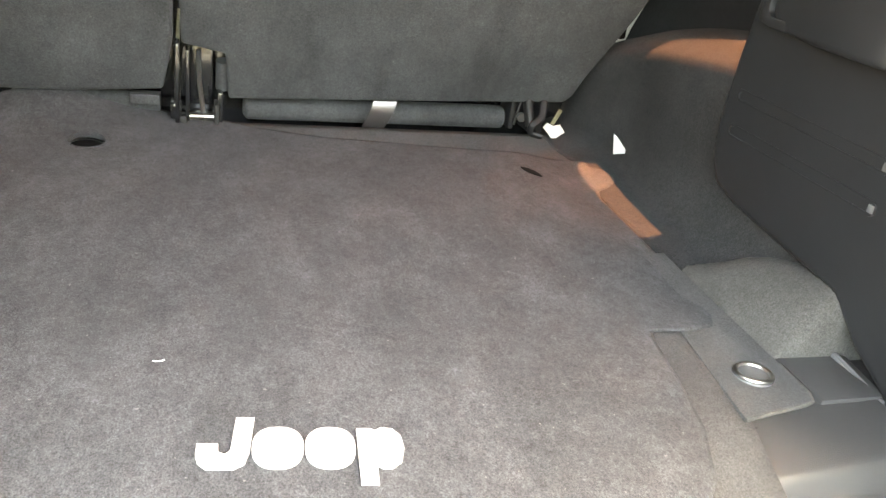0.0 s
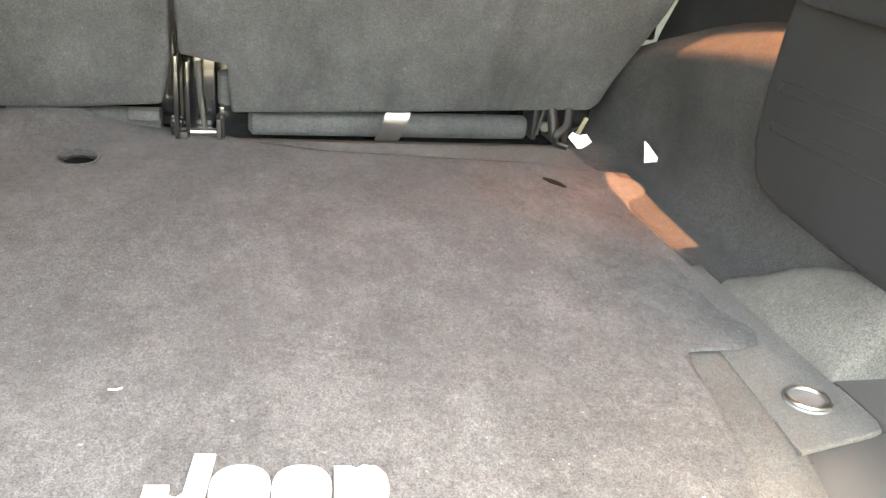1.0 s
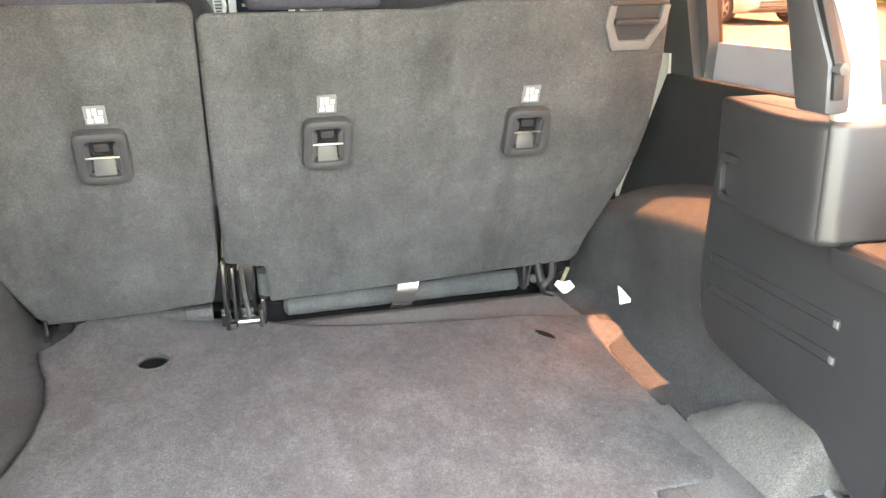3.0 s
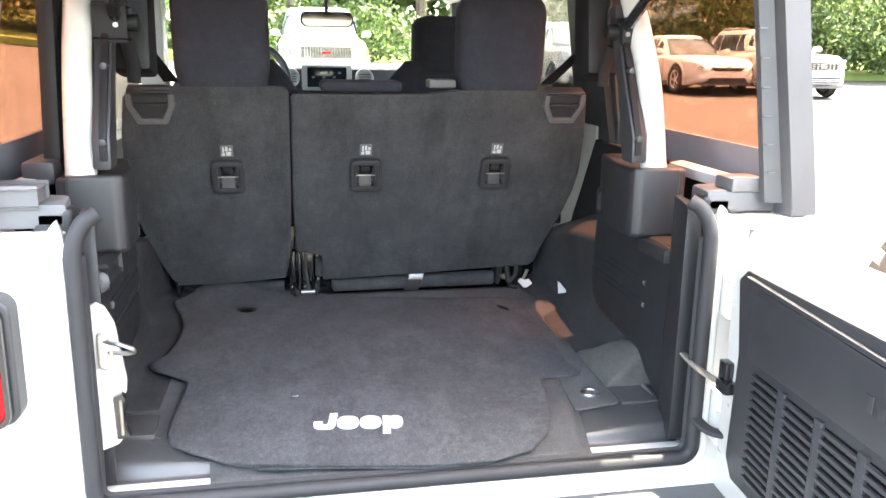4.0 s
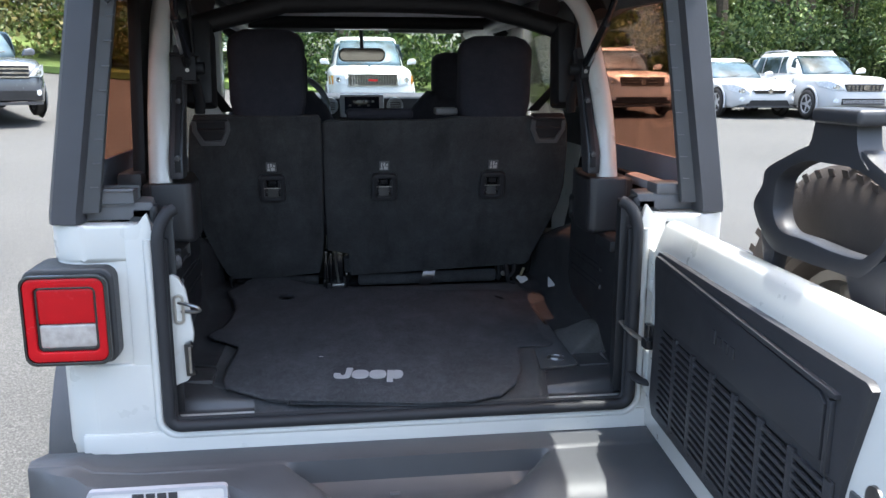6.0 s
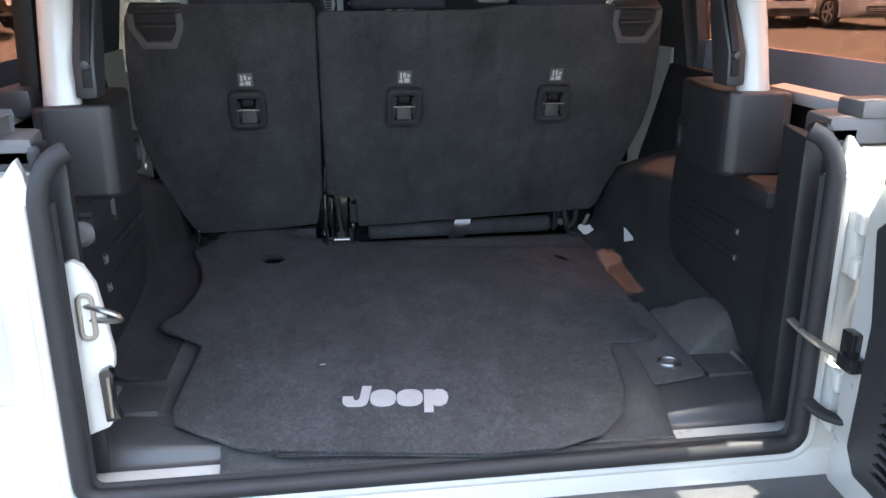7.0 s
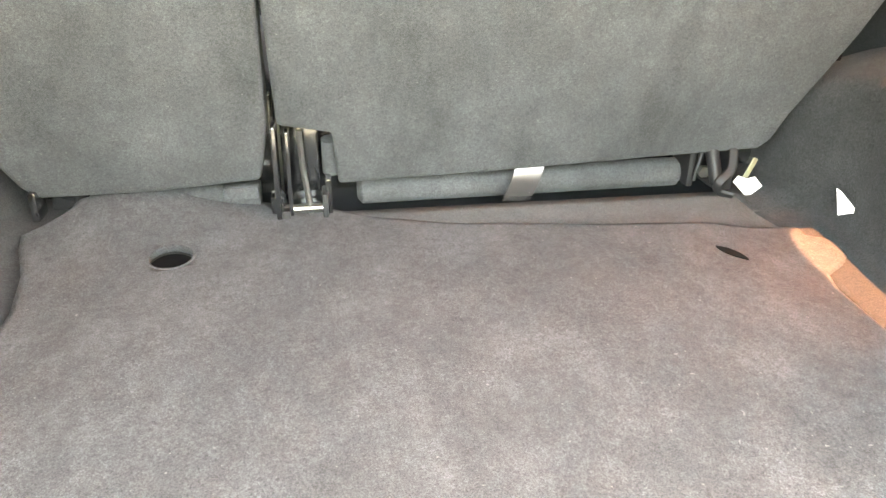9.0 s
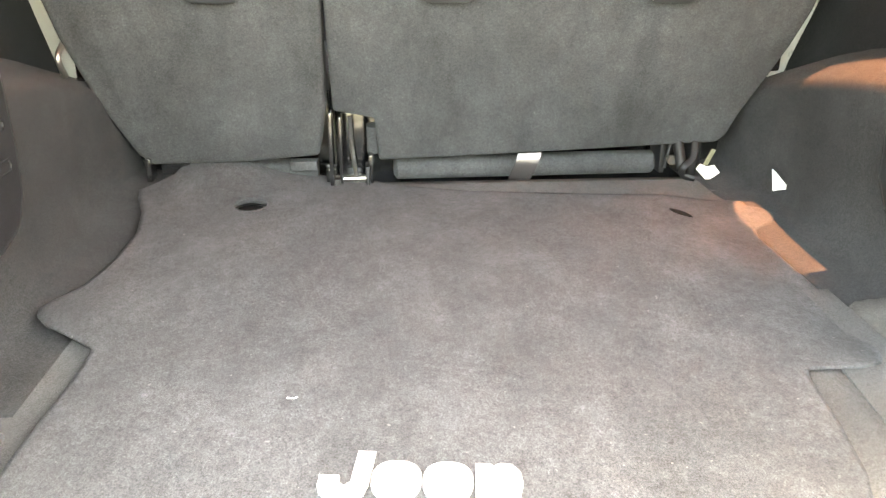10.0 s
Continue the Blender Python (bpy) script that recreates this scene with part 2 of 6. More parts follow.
def loft(rings, closed=True, caps=True):
    """Skins a row of rings of equal length."""
    bm = bmesh.new()
    rows = [[bm.verts.new(p) for p in ring] for ring in rings]
    n = len(rows[0])
    for r, s in zip(rows, rows[1:]):
        for i in range(n if closed else n - 1):
            bm.faces.new((r[i], r[(i + 1) % n], s[(i + 1) % n], s[i]))
    if caps and closed:
        bm.faces.new(rows[0])
        bm.faces.new(rows[-1])
    return bm


def tube(points, r, seg=10, caps=True, flat=1.0):
    """A round bar along a row of points; flat squeezes it across its second axis."""
    pts = [Vector(p) for p in points]
    rings, up = [], None
    for i, p in enumerate(pts):
        d = (pts[min(i + 1, len(pts) - 1)] - pts[max(i - 1, 0)]).normalized()
        if up is None:
            up = Vector((0, 0, 1)) if abs(d.z) < 0.9 else Vector((1, 0, 0))
        side = d.cross(up).normalized()
        up = side.cross(d).normalized()
        rr = r[i] if isinstance(r, (list, tuple)) else r
        rings.append([p + side * rr * math.cos(a) + up * rr * flat * math.sin(a) for a in (2 * math.pi * k / seg for k in range(seg))])
    return loft(rings, True, caps)


def smooth_path(points, n=6):
    """A rounder row of points through the given ones (Catmull-Rom)."""
    p = [Vector(q) for q in points]
    p = [2 * p[0] - p[1], *p, 2 * p[-1] - p[-2]]
    out = []
    for a, b, c, d in zip(p, p[1:], p[2:], p[3:]):
        for k in range(n):
            t = k / n
            out.append(0.5 * (2 * b + (c - a) * t + (2 * a - 5 * b + 4 * c - d) * t * t + (3 * b - a - 3 * c + d) * t ** 3))
    return out + [p[-2]]


def rounded(x0, x1, z0, z1, r, n=5):
    """A rounded rectangle as a row of pairs."""
    out = []
    for cx, cz, a in ((x1 - r, z1 - r, 0), (x0 + r, z1 - r, 90), (x0 + r, z0 + r, 180), (x1 - r, z0 + r, 270)):
        for k in range(n + 1):
            t = radians(a + 90 * k / n)
            out.append((cx + r * math.cos(t), cz + r * math.sin(t)))
    return out


def frame_ring(outer, inner, axis, a, b, bev=0.0):
    """A flat frame between two outlines of equal length, from a to b along the axis."""
    put = {"x": lambda p, d: (d, p[0], p[1]), "y": lambda p, d: (p[0], d, p[1]), "z": lambda p, d: (p[0], p[1], d)}[axis]
    bm = loft([[put(p, d) for p in ring] for ring, d in ((outer, a), (outer, b), (inner, b), (inner, a), (outer, a))], True, False)
    bmesh.ops.remove_doubles(bm, verts=bm.verts, dist=1e-5)
    return bevelled(bm, bev, 2)


def revolve(profile, seg=48, axis="x"):
    """Turns (radius, along) pairs round the axis into a closed ring surface."""
    rings = []
    for k in range(seg):
        a = 2 * math.pi * k / seg
        c, s = math.cos(a), math.sin(a)
        rings.append([(h, r * c, r * s) if axis == "x" else ((r * c, h, r * s) if axis == "y" else (r * c, r * s, h)) for r, h in profile])
    rings.append(rings[0])
    bm = loft(rings, False, False)
    bmesh.ops.remove_doubles(bm, verts=bm.verts, dist=1e-5)
    return bm


def surface(fn, nu, nv):
    """An open sheet of points fn(u, v), u and v from 0 to 1."""
    return loft([[fn(i / nu, j / nv) for i in range(nu + 1)] for j in range(nv + 1)], False, False)


def thick(ob, t, offset=-1.0):
    m = ob.modifiers.new("thickness", "SOLIDIFY")
    m.thickness, m.offset = t, offset
    return ob


def lerp_table(table, t):
    return float(np.interp(t, [a for a, _ in table], [b for _, b in table]))


def ground_z(x, y):
    """The lot rises ahead of the car, more so on its left."""
    y = min(y, 60)
    return 0.035 * y + max(0, y - 6) * (-0.002 - 0.0011 * min(6, x) if x > 0 else 0.0049 * min(14, -x) - 0.002)


# ---- ground, lot and distance ----
def build_ground():
    ys = [-80, -20, 0, 6, 12, 18, 24, 30, 40, 60, 120, 300]
    xs = [-300, -80, -30, -15, -10, -5, 0, 3, 6, 15, 30, 80, 300]
    bm = loft([[(x, y, ground_z(x, y)) for x in xs] for y in ys], False, False)
    ob = part("ground", bm, ASPHALT, label="sunlit pale grey asphalt of a parking lot", smooth=False)
    tagged(ob, category="ground", kind="structure")
    lawn = loft([[(x, y, ground_z(x, y) + 0.02) for x in (-70, -30, -15, -10, -5, 0, 3, 6, 15, 30, 70)] for y in (24.5, 30, 45, 60)], False, False)
    ob = thick(part("lawn", lawn, GRASS, label="strip of bright grass behind the parked cars", smooth=False), 0.2)
    tagged(ob, category="grass", kind="structure")


build_ground()


# ---- the off-road car: outer shell ----
FLOOR = 0.80
REAR = 0.02


def arc_plan(s):
    """The plan of a rear body corner, on the side s."""
    out = [(s * 0.545, REAR), (s * 0.685, REAR)]
    for k in range(7):
        a = radians(90 * k / 6)
        out.append((s * (0.685 + 0.075 * math.sin(a)), REAR + 0.075 * (1 - math.cos(a))))
    out += [(s * 0.76, 0.95), (s * 0.70, 0.95), (s * 0.70, 0.14), (s * 0.66, 0.09), (s * 0.545, 0.09)]
    return out


def proud_plan(s, d):
    out = [(s * 0.548, REAR - d), (s * 0.685, REAR - d)]
    for k in range(7):
        a = radians(90 * k / 6)
        out.append((s * (0.685 + (0.075 + d) * math.sin(a)), REAR + 0.075 - (0.075 + d) * math.cos(a)))
    out += [(s * (0.76 + d), 0.95), (s * 0.72, 0.95), (s * 0.72, 0.14), (s * 0.68, 0.07), (s * 0.548, 0.07)]
    return out


def rounded_u(x, z_top, z_bot, r, y, n=6):
    """A U through the tailgate opening, from its upper left down, across and up again."""
    out = [(-x, y, z_top), (-x, y, (z_top + z_bot) / 2)]
    for cx, a0 in ((-x + r, 180), (x - r, 270)):
        for k in range(n + 1):
            a = radians(a0 + 90 * k / n)
            out.append((cx + r * math.cos(a), y, z_bot + r + r * math.sin(a)))
    return out + [(x, y, (z_top + z_bot) / 2), (x, y, z_top)]


body = thing("off_road_car_body", (0, 0.9, 0.03), "white painted steel body of a boxy off-road car", "car body")
for s in (-1, 1):
    part("quarter_panel", prism(arc_plan(s), "z", 0.690, 1.185, 0.006), WHITE, body)
    part("belt_panel", prism(proud_plan(s, 0.004), "z", 1.143, 1.222, 0.009), WHITE, body)
    part("lower_panel", prism(proud_plan(s, 0.0055), "z", 0.715, 0.914, 0.008), WHITE, body)
    # the body side with its doors, the pillars behind the seat
    part("door_panel", box(s * 0.70, s * 0.775, 0.96, 2.0, 0.62, 1.24, 0.012), WHITE, body)
    part("front_door_panel", box(s * 0.70, s * 0.775, 2.01, 3.0, 0.62, 1.24, 0.012), WHITE, body)
    part("door_pillar", prism([(1.90, 1.2), (2.02, 1.2), (2.0, 1.75), (1.9, 1.75)], "x", s * 0.63, s * 0.72, 0.01), WHITE, body)
    part("inner_pillar", prism([(1.06, 0.80), (1.22, 0.80), (1.18, 1.30), (0.97, 1.30)], "x", s * 0.6835, s * 0.73, 0.0), WHITE, body)
    part("windscreen_pillar", tube([(s * 0.70, 2.98, 1.22), (s * 0.60, 2.62, 1.80)], 0.035, 8), DARK_PLASTIC, body)
    # the wheel arch flare
    flare = []
    for k in range(13):
        a = radians(15 + 150 * k / 12)
        y, z = 0.86 - 0.53 * math.cos(a), 0.40 + 0.53 * math.sin(a)
        flare.append([(s * 0.76, y, z - 0.02), (s * 0.90, y, z - 0.05), (s * 0.925, y, z - 0.03), (s * 0.92, y, z), (s * 0.76, y, z + 0.06)])
    part("wheel_arch_flare", loft(flare), GREY_PLASTIC, body, "grey plastic wheel arch flare")
for z in (1.045, 0.80):
    hb = part("tailgate_hinge", box(0.562, 0.602, -0.012, 0.03, z, z + 0.10, 0.006), WHITE, body, "white painted tailgate hinge")
    for a, b in ((0.0, 0.032), (0.066, 0.101)):
        part("knuckle", box(0.558, 0.606, -0.027, -0.006, z + a, z + b, 0.007, 3), WHITE, hb)
part("sill", prism([(-0.72, 0.67), (0.72, 0.67), (0.72, 0.752), (0.545, 0.752), (-0.545, 0.752), (-0.72, 0.752)], "y", REAR - 0.012, 0.09, 0.008), WHITE, body)
part("opening_lip", tube(rounded_u(0.553, 1.19, 0.742, 0.04, 0.016), 0.010, 10), WHITE, body)
part("opening_flange", prism([(-0.60, 0.735), (0.60, 0.735), (0.60, 0.765), (-0.60, 0.765)], "y", 0.03, 0.12, 0.004), WHITE, body)
part("windscreen_header", box(-0.66, 0.66, 2.50, 2.66, 1.765, 1.84, 0.02), DARK_PLASTIC, body)
part("cowl", box(-0.74, 0.74, 2.85, 3.05, 0.9, 1.30, 0.03), WHITE, body)
part("bonnet", prism([(3.05, 1.0), (4.3, 1.0), (4.3, 1.20), (4.2, 1.245), (3.05, 1.285)], "x", -0.62, 0.62, 0.03), WHITE, body)
part("windscreen", prism([(2.97, 1.24), (2.985, 1.24), (2.63, 1.80), (2.615, 1.80)], "x", -0.66, 0.66), CLEAR, body).visible_shadow = False
part("underbody", box(-0.68, 0.68, 0.12, 4.2, 0.45, 0.74, 0.02), DARK_PLASTIC, body)


seal = thing("tailgate_seal", (0, 0.02, 0.75), "dark grey rubber seal round the tailgate opening", "seal")
bulb = rounded_u(0.531, 1.185, 0.765, 0.026, 0.008)
curl = smooth_path([(0.5305, 0.008, 1.195), (0.525, 0.012, 1.220), (0.513, 0.020, 1.242), (0.496, 0.030, 1.253)], 4)
bulb = [(-v.x, v.y, v.z) for v in curl[::-1]] + bulb + [tuple(v) for v in curl]
part("seal_bulb", tube(bulb, 0.0135, 12), RUBBER, seal)
part("seal_lip", tube(rounded_u(0.524, 1.190, 0.773, 0.020, 0.020), 0.007, 8, flat=1.4), RUBBER, seal)
for s in (-1, 1):
    flange = [(s * x, z) for x, z in ((0.541, 0.77), (0.60, 0.77), (0.60, 1.214), (0.570, 1.224), (0.560, 1.238), (0.553, 1.246), (0.546, 1.228), (0.5425, 1.205))]
    part("jamb_flange", prism(flange, "y", 0.0155, 0.030, 0.002), WHITE, body, "white painted jamb flange")


# wheels of the car
def tyre_mesh(R, w, rim_r):
    prof = [(rim_r, -w * 0.36), (rim_r + 0.02, -w * 0.46), ((R + rim_r) / 2, -w * 0.5), (R - 0.03, -w * 0.47), (R - 0.006, -w * 0.40), (R, -w * 0.30),
            (R, w * 0.30), (R - 0.006, w * 0.40), (R - 0.03, w * 0.47), ((R + rim_r) / 2, w * 0.5), (rim_r + 0.02, w * 0.46), (rim_r, w * 0.36), (rim_r, -w * 0.36)]
    return revolve(prof, 56, "x")


def rim_mesh(rim_r, w, spokes=5):
    bms = [revolve([(rim_r, -w * 0.36), (rim_r, w * 0.36), (rim_r - 0.02, w * 0.36), (rim_r - 0.03, -w * 0.2), (rim_r - 0.02, -w * 0.36), (rim_r, -w * 0.36)], 40, "x"),
           revolve([(0.001, -w * 0.25), (0.07, -w * 0.25), (0.075, -w * 0.1), (0.001, -w * 0.1)], 24, "x")]
    for k in range(spokes):
        sp = box(-w * 0.24, -w * 0.06, 0.05, rim_r - 0.01, -0.035, 0.035, 0.008)
        bms.append(moved(sp, Matrix.Rotation(2 * math.pi * k / spokes, 4, "X")))
    return join(*bms)


def wheel(name, at, R, w, rim_r, label, rim_mat=RIM, turn=0.0, group="", parent=None):
    base = Matrix.Translation(at) @ Matrix.Rotation(turn, 4, "Z")
    if parent is None:
        t = thing(name, at, label, "wheel", group)
        part("tyre", moved(tyre_mesh(R, w, rim_r), base), TYRE, t, "black rubber tyre")
        part("rim", moved(rim_mesh(rim_r, w), base), rim_mat, t, "alloy rim")
        return t
    t = part(name, moved(tyre_mesh(R, w, rim_r), base), TYRE, parent)
    part("rim", moved(rim_mesh(rim_r, w), base), rim_mat, t, "alloy rim")
    return t


for s in (-1, 1):
    for y in (0.86, 3.86):
        wheel("wheel", (s * 0.80, y, 0.385 + ground_z(0, y)), 0.385, 0.25, 0.22, "off-road wheel under a grey flare", DARK_RIM, group="wheels of the off-road car")


# ---- rear bumper ----
def bumper_ring(x):
    """The bumper's section at x: the middle is scooped out to a step, wider towards the sill."""
    ax = abs(x - 0.02)
    end = math.sqrt(min(1, max(0, (0.806 - abs(x)) / 0.14)))
    back = lerp_table([(-0.40, -0.165), (-0.30, -0.27), (0.9, -0.27)], x) * (0.35 + 0.65 * end)

    def dip(half, depth, soft):
        k = min(1, max(0, (half - ax) / soft))
        return depth * k * k * (3 - 2 * k)

    k = min(1, max(0, (abs(x) - 0.655) / 0.05))
    lift = 0.026 * k * k * (3 - 2 * k) - 0.030
    top = [(-0.060, 0.737), (-0.074, 0.733), (-0.0765 + dip(0.30, 0.006, 0.04), 0.7315 - dip(0.30, 0.012, 0.04)), (-0.081 + dip(0.30, 0.006, 0.04), 0.731 - dip(0.30, 0.050, 0.05)),
           (back * 0.39, 0.7295 - dip(0.285, 0.066, 0.06)), (back * 0.48, 0.728 - dip(0.27, 0.064, 0.08)), (back * 0.60, 0.726 - dip(0.25, 0.056, 0.09)), (back * 0.80, 0.722 - dip(0.235, 0.050, 0.10)),
           (back + 0.015, 0.70 - dip(0.235, 0.04, 0.1)), (back, 0.64)]
    out, y_last = [(x, REAR + 0.01, 0.735 - 0.030)], 0.0
    for i, (y, z) in enumerate(top):
        y_last = min(y, y_last - 0.001)
        out.append((x, y_last, z + (lift if i < 9 else 0.0)))
    return out + [(x, y_last + 0.02, 0.50), (x, max(-0.05, y_last + 0.03), 0.46), (x, REAR + 0.01, 0.48)]


bumper = thing("rear_bumper", (0, -0.1, 0.45), "dark grey moulded plastic rear bumper with a step", "bumper")
xs = [-0.835, -0.833, -0.827, -0.815, -0.795, -0.765, -0.73, -0.70, -0.6, -0.45, -0.40, -0.36, *[-0.30 + 0.0125 * k for k in range(12)], -0.1, 0.05, *[0.18 + 0.0125 * k for k in range(13)], 0.40, 0.5, 0.62, 0.70, 0.73, 0.765, 0.795, 0.815, 0.827, 0.833, 0.835]
part("bumper_beam", bevelled(loft([bumper_ring(x * 0.9645) for x in xs]), 0.0), GREY_PLASTIC, bumper, sharp=42)
part("drain_plug", box(-0.05, -0.028, -0.118, -0.108, 0.630, 0.637, 0.002), TRIM_LIGHT, bumper)

plate = thing("number_plate", (-0.55, -0.18, 0.58), "white dealer plate with a dark strip on the bumper", "plate")
part("plate", box(-0.657, -0.392, -0.180, -0.174, 0.565, 0.710, 0.003), PAPER, plate)
part("plate_frame", frame_ring(rounded(-0.662, -0.387, 0.560, 0.715, 0.01), rounded(-0.655, -0.394, 0.567, 0.708, 0.008), "y", -0.1815, -0.168), STRIP, plate, "thin chrome plate frame")
for a, b in ((-0.575, -0.552), (-0.548, -0.530), (-0.526, -0.508), (-0.504, -0.486)):
    part("print_bar", box(a, b, -0.1825, -0.180, 0.688, 0.705, 0.001), DARK_PLASTIC, plate)


# ---- tail lamps ----
def tail_lamp(s):
    x0, x1 = (-0.806, -0.624) if s < 0 else (0.624, 0.806)
    z0, z1 = 0.934, 1.128
    t = thing("tail_lamp", ((x0 + x1) / 2, 0.0, z0), "square red tail lamp in a dark grey housing", "lamp", "tail lamps")
    part("housing", prism(rounded(x0 + 0.002, x1 + 0.004, z0 - 0.004, z1 + 0.010, 0.026), "y", -0.020, 0.1, 0.006, 3), FOOT, t, "dark grey lamp housing")
    part("bezel", frame_ring(rounded(x0 + 0.002, x1 - 0.004, z0 - 0.001, z1 + 0.001, 0.024), rounded(x0 + 0.008, x1 - 0.012, z0 + 0.007, z1 - 0.006, 0.020), "y", -0.039, -0.017, 0.003), GLOSS_BLACK, t)
    part("red_ring", frame_ring(rounded(x0 + 0.008, x1 - 0.012, z0 + 0.007, z1 - 0.006, 0.020), rounded(x0 + 0.028, x1 - 0.030, z0 + 0.029, z1 - 0.026, 0.012), "y", -0.037, -0.017, 0.005), RED_LENS, t, "red light ring")
    part("inner_bezel", frame_ring(rounded(x0 + 0.028, x1 - 0.030, z0 + 0.029, z1 - 0.026, 0.012), rounded(x0 + 0.034, x1 - 0.036, z0 + 0.037, z1 - 0.031, 0.008), "y", -0.030, -0.017, 0.002), GLOSS_BLACK, t)
    zm = z0 + 0.088
    part("red_lens", box(x0 + 0.033, x1 - 0.035, -0.030, -0.016, zm, z1 - 0.030, 0.005, 3), RED_LENS, t, "red brake lens")
    part("reversing_lens", box(x0 + 0.033, x1 - 0.035, -0.030, -0.016, z0 + 0.036, zm - 0.0015, 0.005, 3), CLEAR_LENS, t, "milky reversing lens")


tail_lamp(-1)
tail_lamp(1)

# ---- hardtop ----
hardtop = thing("hardtop", (0, 1.2, 1.22), "black textured removable hardtop with brown tinted side windows", "car roof")
for s in (-1, 1):
    def ring(z, k):
        o, m = 0.756 - 0.086 * k - (0.006 if s > 0 else 0), 0.0          # outer face leans inwards
        return [(s * o, REAR + 0.02, z), (s * (o - 0.012), REAR - 0.002, z), (s * (o - 0.062 + m), REAR - 0.006, z), (s * (o - 0.070 + m), REAR + 0.01, z), (s * (o - 0.072 + m), 0.055, z), (s * o, 0.055, z)]
    part("corner_pillar", loft([ring(1.224, 0), ring(1.24, 0.0), ring(1.5, 0.5), ring(1.70, 0.88), ring(1.85, 1.2)]), HARDTOP, hardtop)

    def strip(z, k):
        o, w = 0.690 - 0.086 * k - (0.006 if s > 0 else 0), 0.036 - 0.012 * k
        return [(s * o, REAR + 0.012, z), (s * (o - w), REAR + 0.02, z), (s * (o - w - 0.002), 0.052, z), (s * o, 0.052, z)]
    ws = part("weatherstrip", loft([strip(1.245, 0), strip(1.5, 0.5), strip(1.76, 1.05)]), GREY_PLASTIC, hardtop, "ribbed weatherstrip")
    for k in range(9):
        z = 1.30 + k * 0.05
        o = 0.690 - 0.086 * (z - 1.245) / 0.5 - (0.006 if s > 0 else 0)
        # Ribs are paler than the strip: their highlights are in the colour.
        part("rib", box(s * (o - 0.030), s * (o - 0.016), REAR + 0.0135, REAR + 0.022, z, z + 0.002, 0.0006), TRIM_LIGHT, ws)
    # side wall: a frame round the window
    def wall_x(z):
        return s * (0.745 - 0.066 * (z - 1.24) / 0.5)
    outer = [(0.045, 1.235), (0.90, 1.235), (0.95, 1.82), (0.045, 1.82)]
    inner = [(0.062, 1.325), (0.87, 1.325), (0.88, 1.645), (0.80, 1.675), (0.70, 1.70), (0.55, 1.717), (0.062, 1.712)]
    for kind, a, b in (("side_rail", (outer[0], outer[1]), inner[0:2]), ("side_post", (outer[1], outer[2]), inner[1:3]),
                       ("side_header", (outer[2], outer[3]), inner[2:])):
        pts = [*a, *b[::-1]]
        bm = loft([[(wall_x(z) + d, y, z) for y, z in pts] for d in (0.0, -s * (0.010 if kind == "side_rail" else 0.03))])
        part(kind, bm, HARDTOP if kind != "side_rail" else LAVENDER, hardtop)
    part("window_corner", loft([[(wall_x(z) + d, y, z) for y, z in ((0.885, 1.655), (0.74, 1.695), (0.80, 1.668), (0.845, 1.63), (0.868, 1.585), (0.877, 1.52))] for d in (-s * 0.002, -s * 0.028)]), HARDTOP, hardtop)
    pane = loft([[(wall_x(z) - s * 0.004 + d, y, z) for y, z in inner] for d in (0.0, -s * 0.004)])
    part("side_window", pane, TINT, hardtop, "brown tinted quarter window")
    part("window_strip", loft([[(wall_x(1.262) - s * 0.062 + dx, y, 1.272 + dz) for dx, dz in ((0, 0), (-s * 0.030, -0.005), (-s * 0.032, -0.012), (-s * 0.030, -0.026), (0, -0.022))] for y in (0.10, 0.43)]), STRIP, hardtop, "pale grey strip under the window")
    part("door_frame_post", loft([[(wall_x(z) + d, y, z) for y, z in ((0.89, 1.235), (1.16, 1.235), (1.16, 1.82), (0.94, 1.82))] for d in (0.004, -s * 0.05)]), DARK_PLASTIC, hardtop)
    part("door_header", loft([[(wall_x(z) + d, y, z) for y, z in ((0.93, 1.74), (2.66, 1.74), (2.62, 1.82), (0.93, 1.82))] for d in (0.002, -s * 0.04)]), DARK_PLASTIC, hardtop)
    # doors' windows
    for y0, y1, mat, nm in ((1.16, 1.9, DOOR_GLASS, "rear_door_window"), (2.02, 2.75, CLEAR, "front_door_window")):
        bm = loft([[(wall_x(z) + d, y, z) for y, z in ((y0, 1.24), (y1, 1.24), (y1 - (0.2 if mat is CLEAR else 0), 1.76), (y0, 1.76))] for d in (0.0, -s * 0.004)])
        part(nm, bm, mat, hardtop)
part("roof_shell", box(-0.68, 0.68, 0.06, 2.62, 1.80, 1.86, 0.03), HARDTOP, hardtop)
part("headliner", box(-0.63, 0.63, 0.14, 2.48, 1.782, 1.796, 0.004), HEADLINER, hardtop, "grey inner roof")
part("rear_header", box(-0.56, 0.54, -0.012, 0.13, 1.742, 1.81, 0.02, 3), GLOSS_BLACK, hardtop, "glossy dark rear header")
for s in (-1, 1):
    # Corners carry the painted sky reflection.
    part("roof_corner", loft([[(s * x, y, z) for y, z in ((-0.03, 1.735 - d), (-0.02, 1.86), (0.13, 1.86), (0.13, 1.74 - d))] for x, d in ((0.47, -0.022), (0.55, -0.012), (0.61, 0.0), (0.645, 0.018))]), SKY_TINTED_SHELL, hardtop)
wedge = [(-0.665, 1.80), (-0.66, 1.762), (-0.640, 1.744), (-0.611, 1.716), (-0.580, 1.677), (-0.566, 1.682), (-0.548, 1.735), (-0.543, 1.80)]
part("roof_corner_cap", prism(wedge, "y", -0.040, 0.050, 0.010, 3), SKY_TINTED_SHELL, hardtop, "smooth roof corner, the sky's reflection in its colour")
